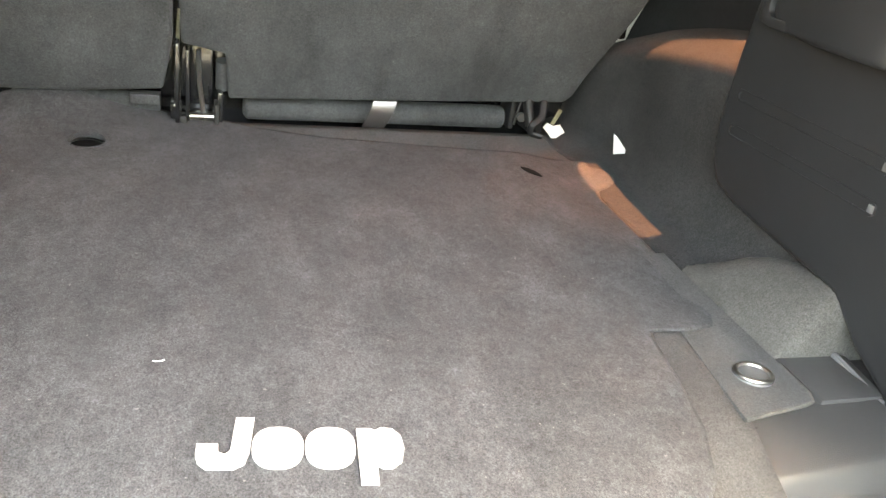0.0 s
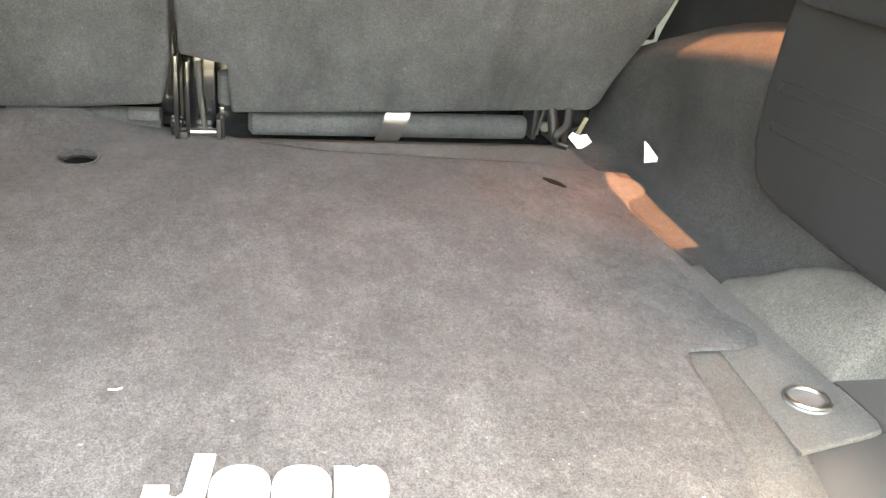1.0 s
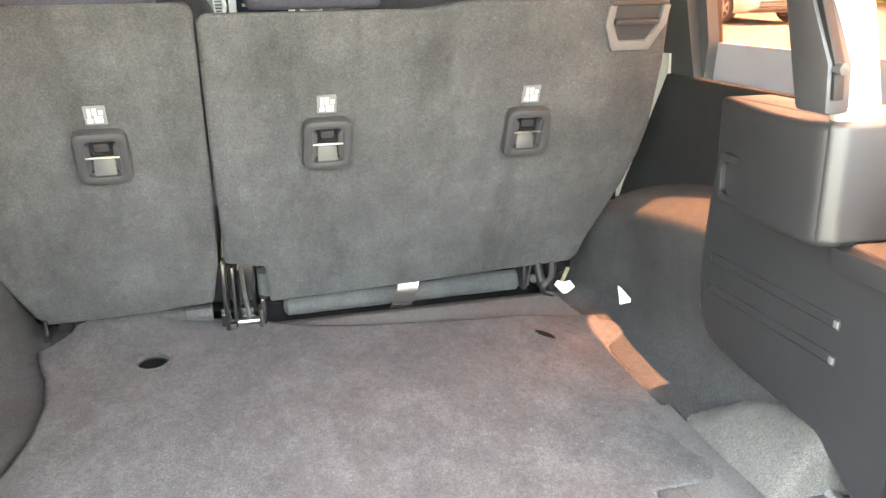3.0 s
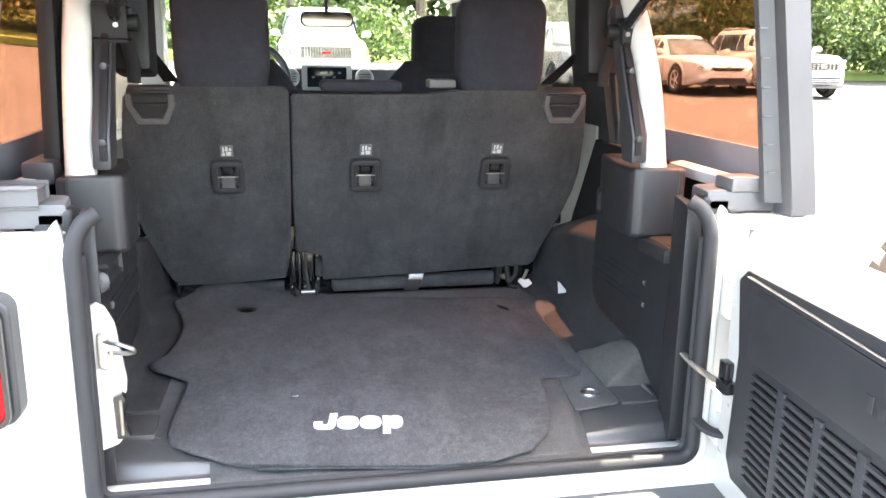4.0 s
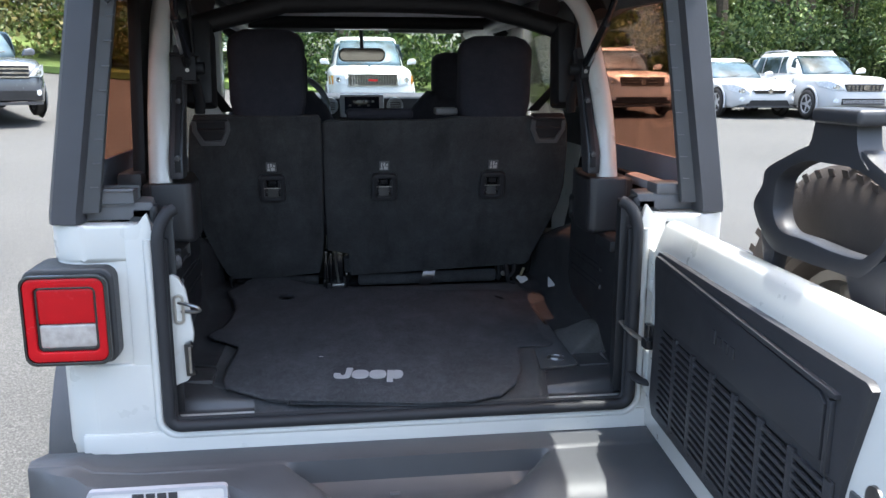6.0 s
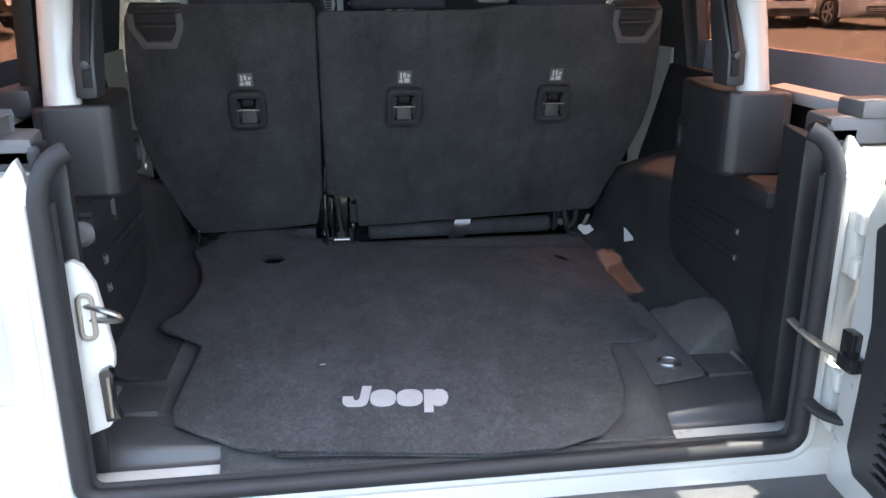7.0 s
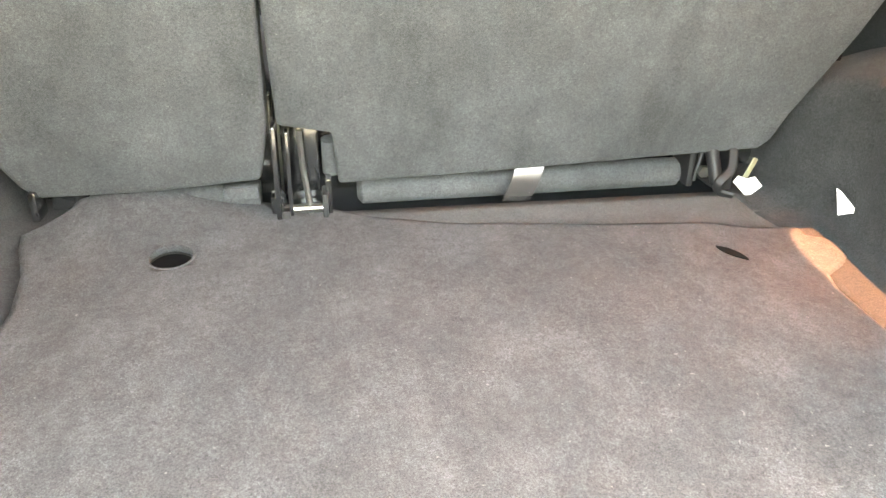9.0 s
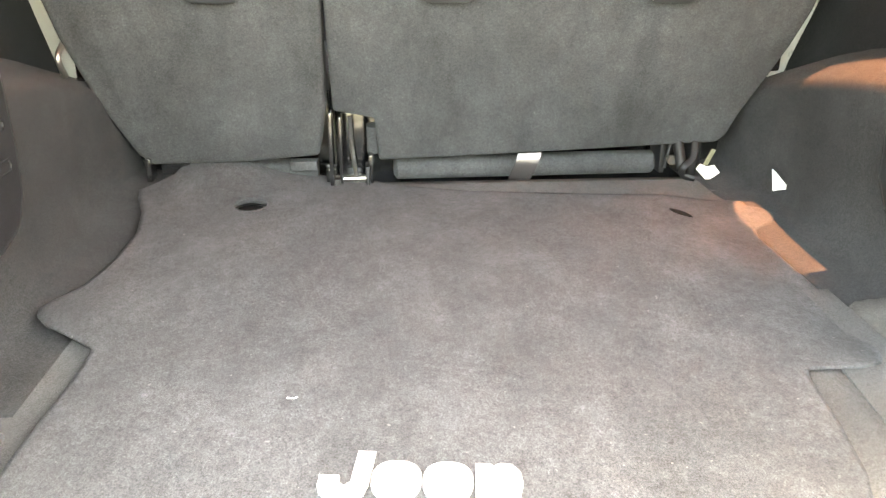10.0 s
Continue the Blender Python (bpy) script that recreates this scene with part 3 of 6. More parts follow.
part("corner_seal", tube(smooth_path([(x, -0.030, z - 0.004) for x, z in wedge[1:5]], 4), 0.006, 8), RUBBER, hardtop, "black corner seal")
part("front_hoop", tube([(-0.60, 1.92, 1.70), (-0.54, 1.92, 1.762), (0.54, 1.92, 1.762), (0.60, 1.92, 1.70)], 0.030, 12), INK, hardtop, "black padded middle hoop")
for x in (-0.33, 0.31):
    part("sun_visor", box(x - 0.19, x + 0.19, 2.42, 2.445, 1.742, 1.785, 0.008), TRIM_LIGHT, hardtop, "grey folded sun visor")
part("header_lip", box(-0.58, 0.58, 0.12, 0.17, 1.765, 1.785, 0.006), HEADLINER, hardtop)

liftglass = thing("lift_up_rear_window", (0, 0.03, 1.76), "dark tinted rear window, swung up open", "car window")
swing = Matrix.Translation((0, 0.01, 1.775)) @ Matrix.Rotation(radians(-14), 4, "X")
part("pane", moved(prism(rounded(-0.575, 0.575, -0.62, -0.02, 0.05), "z", -0.003, 0.003), swing), DARK_TINT, liftglass)
part("black_border", moved(frame_ring(rounded(-0.60, 0.60, -0.64, 0.0, 0.06), rounded(-0.54, 0.54, -0.585, -0.06, 0.05), "z", -0.008, 0.008, 0.003), swing), GLOSS_BLACK, liftglass)
for s in (-1, 1):
    part("hinge", moved(box(s * 0.36 - 0.03, s * 0.36 + 0.03, -0.05, 0.05, 0.0, 0.03, 0.008), swing), DARK_PLASTIC, liftglass)
    part("strut", tube([(s * 0.515, 0.42, 1.55), (s * 0.497, 0.19, 1.658)], 0.012, 8), GLOSS_BLACK, liftglass, "black gas strut")
    part("strut_rod", tube([(s * 0.497, 0.19, 1.658), (s * 0.478, 0.035, 1.742)], 0.008, 8), GLOSS_BLACK, liftglass)

# ---- roll bar ----
bar = thing("roll_bar", (0, 0.5, 1.27), "white and black padded sport roll bar behind the seats", "roll bar")
for s in (-1, 1):
    b = 0.578 if s < 0 else 0.556
    path = smooth_path([(s * b, 0.31, 1.262), (s * (b + (0.003 if s < 0 else -0.004)), 0.36, 1.45), (s * (b + (0.006 if s < 0 else -0.018)), 0.44, 1.62), (s * (b + (0.006 if s < 0 else -0.024)), 0.48, 1.69), (s * (b + (0.0 if s < 0 else -0.062)), 0.515, 1.752), (s * (b + (-0.004 if s < 0 else -0.125)), 0.535, 1.776)], 6)
    part("upright", tube(path, [0.028 - 0.00025 * k for k in range(len(path))], 14), WHITE, bar, "white painted tube")
    # The hoop runs on from the white upright: black corner, grey middle.
    part("hoop_corner", tube([(s * 0.585, 0.52, 1.70), (s * 0.58, 0.55, 1.735), (s * 0.54, 0.57, 1.762), (s * 0.46, 0.586, 1.779)], 0.024, 12), INK, bar, "black hoop corner")
    part("hoop", tube([(s * 0.47, 0.585, 1.778), (s * 0.30, 0.60, 1.788), (s * 0.002, 0.60, 1.79)], 0.020, 12), LAVENDER, bar, "grey roof hoop")
    part("belt_webbing", loft([[(s * x - w, y, z), (s * x + w, y, z), (s * x + w, y + 0.003, z), (s * x - w, y + 0.003, z)] for x, y, z, w in ((0.52, 0.56, 1.56, 0.006), (0.50, 0.66, 1.50, 0.014), (0.47, 0.80, 1.425, 0.018))]), INK, bar, "black seat belt webbing")
    part("side_rail", tube([(s * 0.54, 0.9, 1.75), (s * 0.54, 2.5, 1.75)], 0.036, 12), DARK_PLASTIC, bar)
    cover = [(0.295, 1.283), (0.350, 1.283), (0.392, 1.42), (0.475, 1.60), (0.440, 1.61), (0.345, 1.42), (0.300, 1.34)]
    cv = part("inner_cover", prism(cover, "x", s * (b - 0.058), s * (b - 0.024), 0.008), DARK_PLASTIC, bar, "black plastic cover plate")
    part("cover_groove", prism([(0.292, 1.30), (0.306, 1.30), (0.35, 1.42), (0.42, 1.56), (0.408, 1.565), (0.335, 1.42), (0.296, 1.34)], "x", s * (b - 0.052), s * (b - 0.038), 0.002), INK, cv)
    for y, z in ((0.300, 1.335), (0.362, 1.47)):
        part("screw_cap", moved(revolve([(0.0005, -0.014), (0.0065, -0.013), (0.007, 0.004), (0.0005, 0.006)], 14, "y"), Matrix.Translation((s * (b - 0.046), y, z))), SILL, cv)
    part("belt_housing", bevelled(prism([(0.50, 1.46), (0.60, 1.44), (0.62, 1.64), (0.53, 1.68)], "x", s * 0.47, s * 0.55), 0.012), INK, bar, "black seat belt housing")
    part("strut_bracket", join(box(s * 0.50, s * 0.545, 0.39, 0.46, 1.52, 1.58, 0.008), moved(revolve([(0.0005, 0), (0.016, 0), (0.016, 0.03), (0.0005, 0.03)], 14, "x"), Matrix.Translation((s * 0.49 - 0.015, 0.42, 1.55)))), INK, bar)
    part("belt_stalk", tube([(s * 0.505, 0.45, 1.52), (s * 0.50, 0.48, 1.47), (s * 0.503, 0.49, 1.435)], 0.014, 8, flat=0.6), INK, bar, "black seat belt stalk")
    part("belt_bolt", moved(revolve([(0.0005, -0.012), (0.005, -0.012), (0.005, 0.0), (0.0005, 0.0)], 12, "y"), Matrix.Translation((s * 0.512, 0.40, 1.545))), STEEL, bar)
    part("belt_guide", tube([(s * 0.52, 0.50, 1.74), (s * 0.515, 0.52, 1.56)], 0.011, 8, flat=0.5), INK, bar, "black belt guide")
path = smooth_path([(-0.55, 0.61, 1.652), (-0.54, 0.612, 1.657), (-0.46, 0.64, 1.684), (-0.30, 0.66, 1.728), (-0.27, 0.66, 1.733), (0.0, 0.66, 1.738), (0.26, 0.66, 1.731), (0.29, 0.66, 1.727), (0.45, 0.64, 1.684), (0.53, 0.612, 1.654), (0.55, 0.61, 1.648)], 4)
cross = part("cross_bar", tube(path, 0.030, 12), INK, bar, "black padded cross bar")
for x in (-0.28, -0.09, 0.09, 0.30):
    part("strap_lug", box(x - 0.014, x + 0.014, 0.615, 0.65, 1.745, 1.785, 0.005), DARK_PLASTIC, cross)

cover_l = thing("wiring_cover", (-0.65, 0.45, 1.27), "black wiring cover on the hardtop's inner side", "trim")
part("cover", prism([(0.34, 1.27), (0.56, 1.27), (0.58, 1.76), (0.42, 1.76)], "x", -0.652, -0.618, 0.012), INK, cover_l)
part("foot", box(-0.68, -0.62, 0.30, 0.58, 1.255, 1.30, 0.012), DARK_PLASTIC, cover_l)

# ---- cargo floor and side trim ----
def floor_z(y):
    return lerp_table([(0.03, 0.768), (0.07, 0.775), (0.16, 0.797), (0.22, FLOOR), (0.965, FLOOR), (0.995, 0.811), (2.0, 0.811)], y)


cargo_floor = part("cargo_floor", surface(lambda u, v: (-0.68 + 1.36 * u, 0.11 + 0.915 * v, floor_z(0.11 + 0.915 * v)), 8, 40), PALER_FLOOR_CARPET, label="dark grey carpeted load floor", smooth=True)
thick(cargo_floor, 0.03)
tagged(cargo_floor, category="floor", kind="structure")
front_floor = part("cabin_floor", box(-0.70, 0.70, 1.0, 3.0, 0.66, 0.70, 0.004), DARK_PLASTIC, label="dark cabin floor under the seats")
tagged(front_floor, category="floor", kind="structure")


def carpet_tongue():
    """The loose carpet flap that covers the floor's rear edge."""
    def at(u, v):
        y = 0.035 + 0.30 * v
        left, right = lerp_table([(0.035, -0.350), (0.08, -0.353), (0.34, -0.40)], y), lerp_table([(0.035, 0.342), (0.16, 0.362), (0.34, 0.39)], y)
        x = left + (right - left) * u
        return (x, y, floor_z(y) + 0.006 + 0.002 * math.sin(7 * x + 3 * y))
    ob = thick(part("carpet_flap", surface(at, 24, 14), PALER_FLOOR_CARPET), 0.006)
    part("edge_binding", tube([at(k / 16, 0.0) for k in range(17)], 0.0035, 8), LIT_RISE_CARPET, ob)
    return tagged(ob, "dark grey carpet flap at the load sill", "carpet")


carpet_tongue()
flap = part("carpet_tab", prism([(0.352, 0.157), (0.440, 0.1735), (0.449, 0.177), (0.455, 0.190), (0.457, 0.245), (0.459, 0.33), (0.460, 0.40), (0.463, 0.46), (0.466, 0.52), (0.40, 0.52)], "z", FLOOR + 0.001, FLOOR + 0.008, 0.002), PALER_FLOOR_CARPET)
part("edge_binding", tube([(0.353, 0.1575, FLOOR + 0.0055), (0.440, 0.174, FLOOR + 0.0055), (0.449, 0.1775, FLOOR + 0.0055), (0.455, 0.190, FLOOR + 0.0055), (0.457, 0.245, FLOOR + 0.0055)], 0.0028, 8), LIT_RISE_CARPET, flap)
tagged(flap, "grey carpet tab with a chrome tie-down ring", "carpet")

ring_thing = thing("tie_down_ring", (0.40, 0.23, FLOOR), "round chrome tie-down ring sunk in the carpet", "tie-down")
part("cup", moved(revolve([(0.0005, 0.0012), (0.016, 0.0008), (0.021, 0.0022), (0.0225, -0.002), (0.0005, -0.002)], 28, "z"), Matrix.Translation((0.408, 0.225, FLOOR + 0.0085))), TRIM_LIGHT, ring_thing, "grey plastic cup")
part("loop", moved(tube([(0.0195 * math.cos(a), 0.0195 * math.sin(a), 0.0012 - 0.0012 * math.sin(a)) for a in [2 * math.pi * k / 24 for k in range(25)]], 0.0026, 8), Matrix.Translation((0.408, 0.225, FLOOR + 0.010))), STEEL, ring_thing, "chrome loop")

for s in (-1, 1):
    t = thing("sill_trim", (s * 0.45, 0.08, 0.77), "black plastic sill trim in the corner of the load floor", "trim", "sill trims")
    pts = [(0.036, 0.763), (0.074, 0.765), (0.082, 0.769), (0.087, 0.778), (0.092, 0.790), (0.098, 0.7975), (0.108, 0.8015), (0.172, FLOOR + 0.0045), (0.172, 0.77), (0.036, 0.757)]
    ramp_bm = prism(pts, "x", s * 0.352, s * 0.535, 0.003)
    for v in ramp_bm.verts:                      # its inner end runs askew along the carpet
        if v.co.y > 0.12:
            v.co.y += 0.10 * (abs(v.co.x) - 0.37) if s > 0 else 0.5 * (abs(v.co.x) - 0.37) - 0.03
            v.co.x += s * 0.012 if abs(v.co.x) < 0.4 else 0
    for v in ramp_bm.verts:                      # and dips under the carpet there
        if abs(v.co.x) < 0.42 and v.co.z > 0.78:
            v.co.z = min(v.co.z, floor_z(max(0.11, v.co.y)) + 0.001)
    part("ramp", ramp_bm, SILL, t)
    part("corner_block", prism([(s * 0.4605, 0.176), (s * 0.545, 0.176), (s * 0.56, 0.275), (s * 0.462, 0.265)], "z", 0.78, FLOOR + 0.007, 0.003), SILL, t)
    part("edge_bead", tube([(s * 0.537, 0.05, 0.785), (s * 0.538, 0.16, 0.797), (s * 0.541, 0.265, 0.807)], 0.0065, 8), TRIM_LIGHT, t)


def wheelhouse(s):
    z_top = [(0.50, 1.102), (0.62, 1.092), (0.73, 1.078), (0.81, 1.066), (0.87, 1.055), (0.96, 1.033), (1.0, 1.021), (1.07, 0.998), (1.13, 0.974), (1.2, 0.945), (1.25, 0.92)]
    x_base = [(0.30, 0.555), (0.45, 0.552), (0.56, 0.546), (0.68, 0.549), (0.77, 0.556), (0.84, 0.572), (0.90, 0.580), (0.96, 0.572), (1.05, 0.545), (1.25, 0.54)]
    x_in = [(0.30, 0.575), (0.5, 0.562), (0.62, 0.562), (0.72, 0.567), (0.8, 0.576), (0.87, 0.583), (0.95, 0.575), (1.02, 0.556), (1.25, 0.552)]
    rings = []
    for k in range(41):
        y = 0.30 + 0.95 * k / 40
        zt, xb, xi = lerp_table(z_top, y), lerp_table(x_base, y), lerp_table(x_in, y)
        h, f = zt - 0.038 - FLOOR, floor_z(y)
        pts = [(xb - 0.085, f - 0.0015), (xb - 0.04, f + 0.0008), (xb - 0.01, f + 0.009), (xb + 0.006, FLOOR + 0.035 * min(1, h / 0.2)), (xi + 0.001, FLOOR + 0.45 * h), (xi + 0.002, FLOOR + 0.84 * h), (xi + 0.005, FLOOR + 0.95 * h),
               (xi + 0.014, FLOOR + 1.01 * h), (xi + 0.05, zt - 0.016), (0.682, zt + 0.006), (0.72, zt + 0.016)]
        rings.append([(s * x, y, z) for x, z in smooth_pairs(pts)])
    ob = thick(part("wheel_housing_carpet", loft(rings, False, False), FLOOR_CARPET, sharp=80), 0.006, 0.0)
    return tagged(ob, "dark grey carpet moulded over a wheel housing", "carpet", "wheel housing carpets")


def smooth_pairs(pts):
    return [(p.x, p.y) for p in smooth_path([(a, b, 0) for a, b in pts], 3)]


for s in (-1, 1):
    wheelhouse(s)
    # The wall's shade is put into this darker carpet colour.
    tagged(part("upper_side_carpet", prism([(0.30, 1.03), (1.17, 0.94), (1.135, 1.01), (1.075, 1.10), (0.985, 1.245), (0.975, 1.262), (0.30, 1.262)], "x", s * 0.682, s * 0.70, 0.004), SHADED_WALL_CARPET), "carpeted upper side wall of the load bay, shade in its colour", "carpet", "upper side carpets")

# a carpeted rise beside the floor on the right
RISE_PROFILE = ((0.4535, -0.01), (0.458, 0.07), (0.474, 0.27), (0.492, 0.49), (0.510, 0.70), (0.524, 0.85), (0.537, 0.95), (0.552, 1.0), (0.63, 1.03))
rise = loft([[(x + dx, y + lean * k, FLOOR + h * k) for x, k in RISE_PROFILE] + [(0.63, y, FLOOR - 0.004), (0.4535, y, FLOOR - 0.004)]
             for y, h, dx, lean in ((0.254, 0.006, 0.0, 0.0), (0.255, 0.040, 0.0, 0.004), (0.258, 0.062, 0.0, 0.008), (0.264, 0.071, 0.0, 0.010), (0.276, 0.076, 0.0, 0.010), (0.30, 0.077, 0.001, 0.008), (0.34, 0.072, 0.002, 0.004),
                                    (0.38, 0.064, 0.003, 0.0), (0.42, 0.051, 0.005, 0.0), (0.455, 0.034, 0.008, 0.0), (0.48, 0.016, 0.012, 0.0), (0.50, 0.003, 0.014, 0.0))])
tagged(part("carpet_rise", rise, LIT_RISE_CARPET, sharp=75), "carpet-covered rise in the load floor, the opening's light in its colour", "carpet")


def side_trim(s):
    t = thing("side_trim", (s * 0.54, 0.3, FLOOR), "charcoal plastic side trim panel of the load bay", "trim panel", "side trim panels")
    pts = [(0.06, 0.775), (0.17, 0.80), (0.235, 0.83), (0.29, 0.872), (0.40, 0.880), (0.50, 0.890), (0.553, 0.902), (0.578, 0.94), (0.583, 1.0), (0.578, 1.08), (0.568, 1.16), (0.555, 1.274), (0.30, 1.274), (0.288, 1.136), (0.25, 1.130), (0.17, 1.134), (0.11, 1.255), (0.06, 1.258)]
    part("panel", prism(pts, "x", s * 0.538, s * 0.60, 0.012, 3), TRIM, t)
    part("upper_box", prism([(s * 0.497, 0.31), (s * 0.501, 0.29), (s * 0.516, 0.278), (s * 0.60, 0.272), (s * 0.62, 0.29), (s * 0.62, 0.56), (s * 0.537, 0.56), (s * 0.500, 0.40)], "z", 1.128, 1.273, 0.010, 3), TRIM, t)
    # Rear face of the box: light from the opening is in its paler grey.
    part("pillar_box", prism([(s * 0.500, 0.287), (s * 0.514, 0.274), (s * 0.597, 0.268), (s * 0.603, 0.30), (s * 0.506, 0.30)], "z", 1.134, 1.276, 0.010, 3), FOOT, t, "plastic roll bar foot cover, the light on it put in as paler grey")
    part("low_shelf", box(s * 0.522, s * 0.66, 0.165, 0.29, 1.10, 1.130, 0.008), TRIM, t)
    for z in (1.031, 0.983):
        rb = part("slot", frame_ring(rounded(0.270, 0.555, z - 0.009, z + 0.009, 0.008), rounded(0.276, 0.550, z - 0.0055, z + 0.0055, 0.005), "x", s * 0.5362, s * 0.540, 0.001), TRIM, t)
        # The slot's lit end, put in as a paler grey block.
        part("lit_slot_end", box(s * 0.5345, s * 0.539, 0.272, 0.281, z - 0.005, z + 0.005, 0.002), TRIM_LIGHT, rb)
    part("upper_recess", frame_ring(rounded(0.40, 0.528, 1.13, 1.20, 0.016), rounded(0.412, 0.516, 1.142, 1.188, 0.012), "x", s * 0.518, s * 0.532, 0.002), TRIM, t)
    part("jamb_trim", prism([(s * 0.503, 0.05), (s * 0.535, 0.05), (s * 0.548, 0.17), (s * 0.536, 0.17)], "z", 0.78, 1.240, 0.010), TRIM, t)
    part("rail_cap", prism([(s * 0.545, 0.06), (s * 0.70, 0.06), (s * 0.70, 0.14), (s * 0.60, 0.16), (s * 0.56, 0.15)], "z", 1.224, 1.264, 0.008), TRIM_LIGHT, t, "grey body rail cap")
    part("clip_block", box(s * 0.59, s * 0.66, 0.055, 0.12, 1.262, 1.288, 0.006), TRIM_LIGHT, t)


for s in (-1, 1):
    side_trim(s)


# ---- rear seats ----
SLOPE = -0.425
LEAN = math.atan(-SLOPE)


def seat_y(z):
    return 0.89 + (z - 1.186) * SLOPE


def on_seat(x, z, proud=0.0):
    """The pose of something that sits on the back of the rear seat, facing the load bay."""
    return Matrix.Translation((x, seat_y(z), z)) @ Matrix.Rotation(LEAN, 4, "X") @ Matrix.Translation((0, -proud, 0))


def shear(bm):
    for v in bm.verts:
        v.co.y += seat_y(v.co.z)
    return bm


def padded(pts, a, b, bev, seg=3):
    """A cushion cut to an outline: rounded towards the load bay."""
    return shear(prism(pts, "y", a, b, bev, seg))


NARROW = [(-0.216, 0.862), (-0.2, 0.95), (-0.1945, 1.15), (-0.193, 1.40), (-0.203, 1.414), (-0.555, 1.414), (-0.587, 1.39), (-0.602, 1.30), (-0.613, 1.16), (-0.602, 1.08), (-0.580, 1.0), (-0.556, 0.93), (-0.529, 0.868), (-0.51, 0.848), (-0.36, 0.85)]
WIDE = [(-0.110, 0.850), (-0.116, 0.935), (-0.187, 0.95), (-0.1905, 1.15), (-0.190, 1.388), (-0.18, 1.397), (0.16, 1.397), (0.235, 1.408), (0.555, 1.408), (0.585, 1.385), (0.598, 1.30), (0.606, 1.18), (0.599, 1.12), (0.583, 1.06), (0.562, 1.003), (0.535, 0.935), (0.524, 0.892), (0.510, 0.877), (0.35, 0.870), (0.17, 0.861)]


def head_restraint(x0, x1, z0, z1, seat, y=0.80):
    rings = []
    for k in range(25):
        t = k / 24
        z = z0 + (z1 - z0) * t
        inset = 0.002 + 0.048 * (1 - math.sqrt(1 - max(0, (t - 0.80) / 0.20) ** 2)) + 0.012 * max(0, (0.2 - t) / 0.2)
        d = 0.06 - 0.03 * max(0, (t - 0.75) / 0.25) ** 2
        rings.append([(px, y + 0.06 - 0.1 * (z - z0) + py, z) for px, py in rounded(x0 + inset, x1 - inset, -d, d, 0.035, 4)])
    h = part("head_restraint", loft(rings), SEAT_CLOTH, seat, "dark cloth head restraint", sharp=50)
    for x in (x0 * 0.75 + x1 * 0.25, x0 * 0.25 + x1 * 0.75):
        part("post", tube([(x, y + 0.06, z0 - 0.05), (x, y + 0.06, z0 + 0.02)], 0.006, 8), STEEL, h)
    return h


def tether_anchor(x, z, seat):
    m = on_seat(x, z, 0.0)
    b = part("tether_anchor", moved(frame_ring(rounded(-0.041, 0.041, -0.049, 0.047, 0.016), rounded(-0.025, 0.025, -0.033, 0.031, 0.006), "y", -0.018, 0.004, 0.006), m), DARK_PLASTIC, seat, "black tether anchor pocket")
    # The seat has no hole: a black plate paints the pocket's shaded depth.
    part("pocket_shade", moved(box(-0.027, 0.027, -0.004, 0.003, -0.035, 0.033), m), GLOSS_BLACK, b)
    part("pocket_ramp", moved(prism([(-0.014, -0.033), (-0.004, -0.033), (-0.004, -0.006)], "x", -0.017, 0.017, 0.002), m), SILL, b, "grey pocket ramp")
    for k in (-1, 1):
        part("pocket_cheek", moved(prism([(k * 0.0255, -0.033), (k * 0.0255, 0.031), (k * 0.018, 0.02), (k * 0.018, -0.02)], "y", -0.014, -0.003), m), DARK_PLASTIC, b)
    part("anchor_bar", moved(tube([(-0.026, -0.013, 0.001), (0.026, -0.013, 0.001)], 0.0019, 8), m), STEEL, b, "steel anchor bar")
    part("upper_tab", moved(box(-0.011, 0.011, -0.010, -0.003, 0.010, 0.024, 0.002), m), TRIM, b)
    lab = part("anchor_label", moved(box(-0.016, 0.016, -0.003, 0.002, 0.055, 0.088, 0.001), m), TRIM_LIGHT, seat, "grey woven anchor label")
    for a, c, e, f in ((-0.012, -0.004, 0.059, 0.066), (-0.001, 0.011, 0.059, 0.070), (-0.010, -0.006, 0.068, 0.084), (-0.003, 0.003, 0.072, 0.084), (0.006, 0.012, 0.073, 0.080)):
        part("print_bar", moved(box(a, c, -0.0036, -0.003, e, f), m), PAPER, lab)


def release_handle(x, seat):
    m = on_seat(x, 1.368, 0.0)
    w = 0.056
    outer = [(-w, 0.034), (-w, 0.0), (-w * 0.62, -0.048), (w * 0.62, -0.048), (w, 0.0), (w, 0.034)]
    inner = [(-w + 0.014, 0.034), (-w + 0.014, 0.002), (-w * 0.62 + 0.010, -0.032), (w * 0.62 - 0.010, -0.032), (w - 0.014, 0.002), (w - 0.014, 0.034)]
    bez = part("release_bezel", moved(frame_ring(outer, inner, "y", -0.009, 0.004, 0.003), m), TRIM_LIGHT, seat, "grey seat release bezel")
    part("release_lever", moved(join(box(-0.042, 0.042, -0.003, 0.003, -0.03, 0.032), box(-0.040, 0.040, -0.012, 0.0, 0.0, 0.010, 0.003), box(-0.052, 0.052, -0.008, 0.03, 0.034, 0.042, 0.003)), m), DARK_PLASTIC, bez)


narrow = thing("narrow_rear_seat", (-0.4, 1.05, FLOOR), "charcoal felt back of the narrow folding rear seat", "seat", "rear seats")
part("back_panel", padded(NARROW, 0.0, 0.075, 0.014), SEAT_FELT, narrow)
head_restraint(-0.468, -0.236, 1.402, 1.668, narrow)
tether_anchor(-0.354, 1.185, narrow)
release_handle(-0.523, narrow)
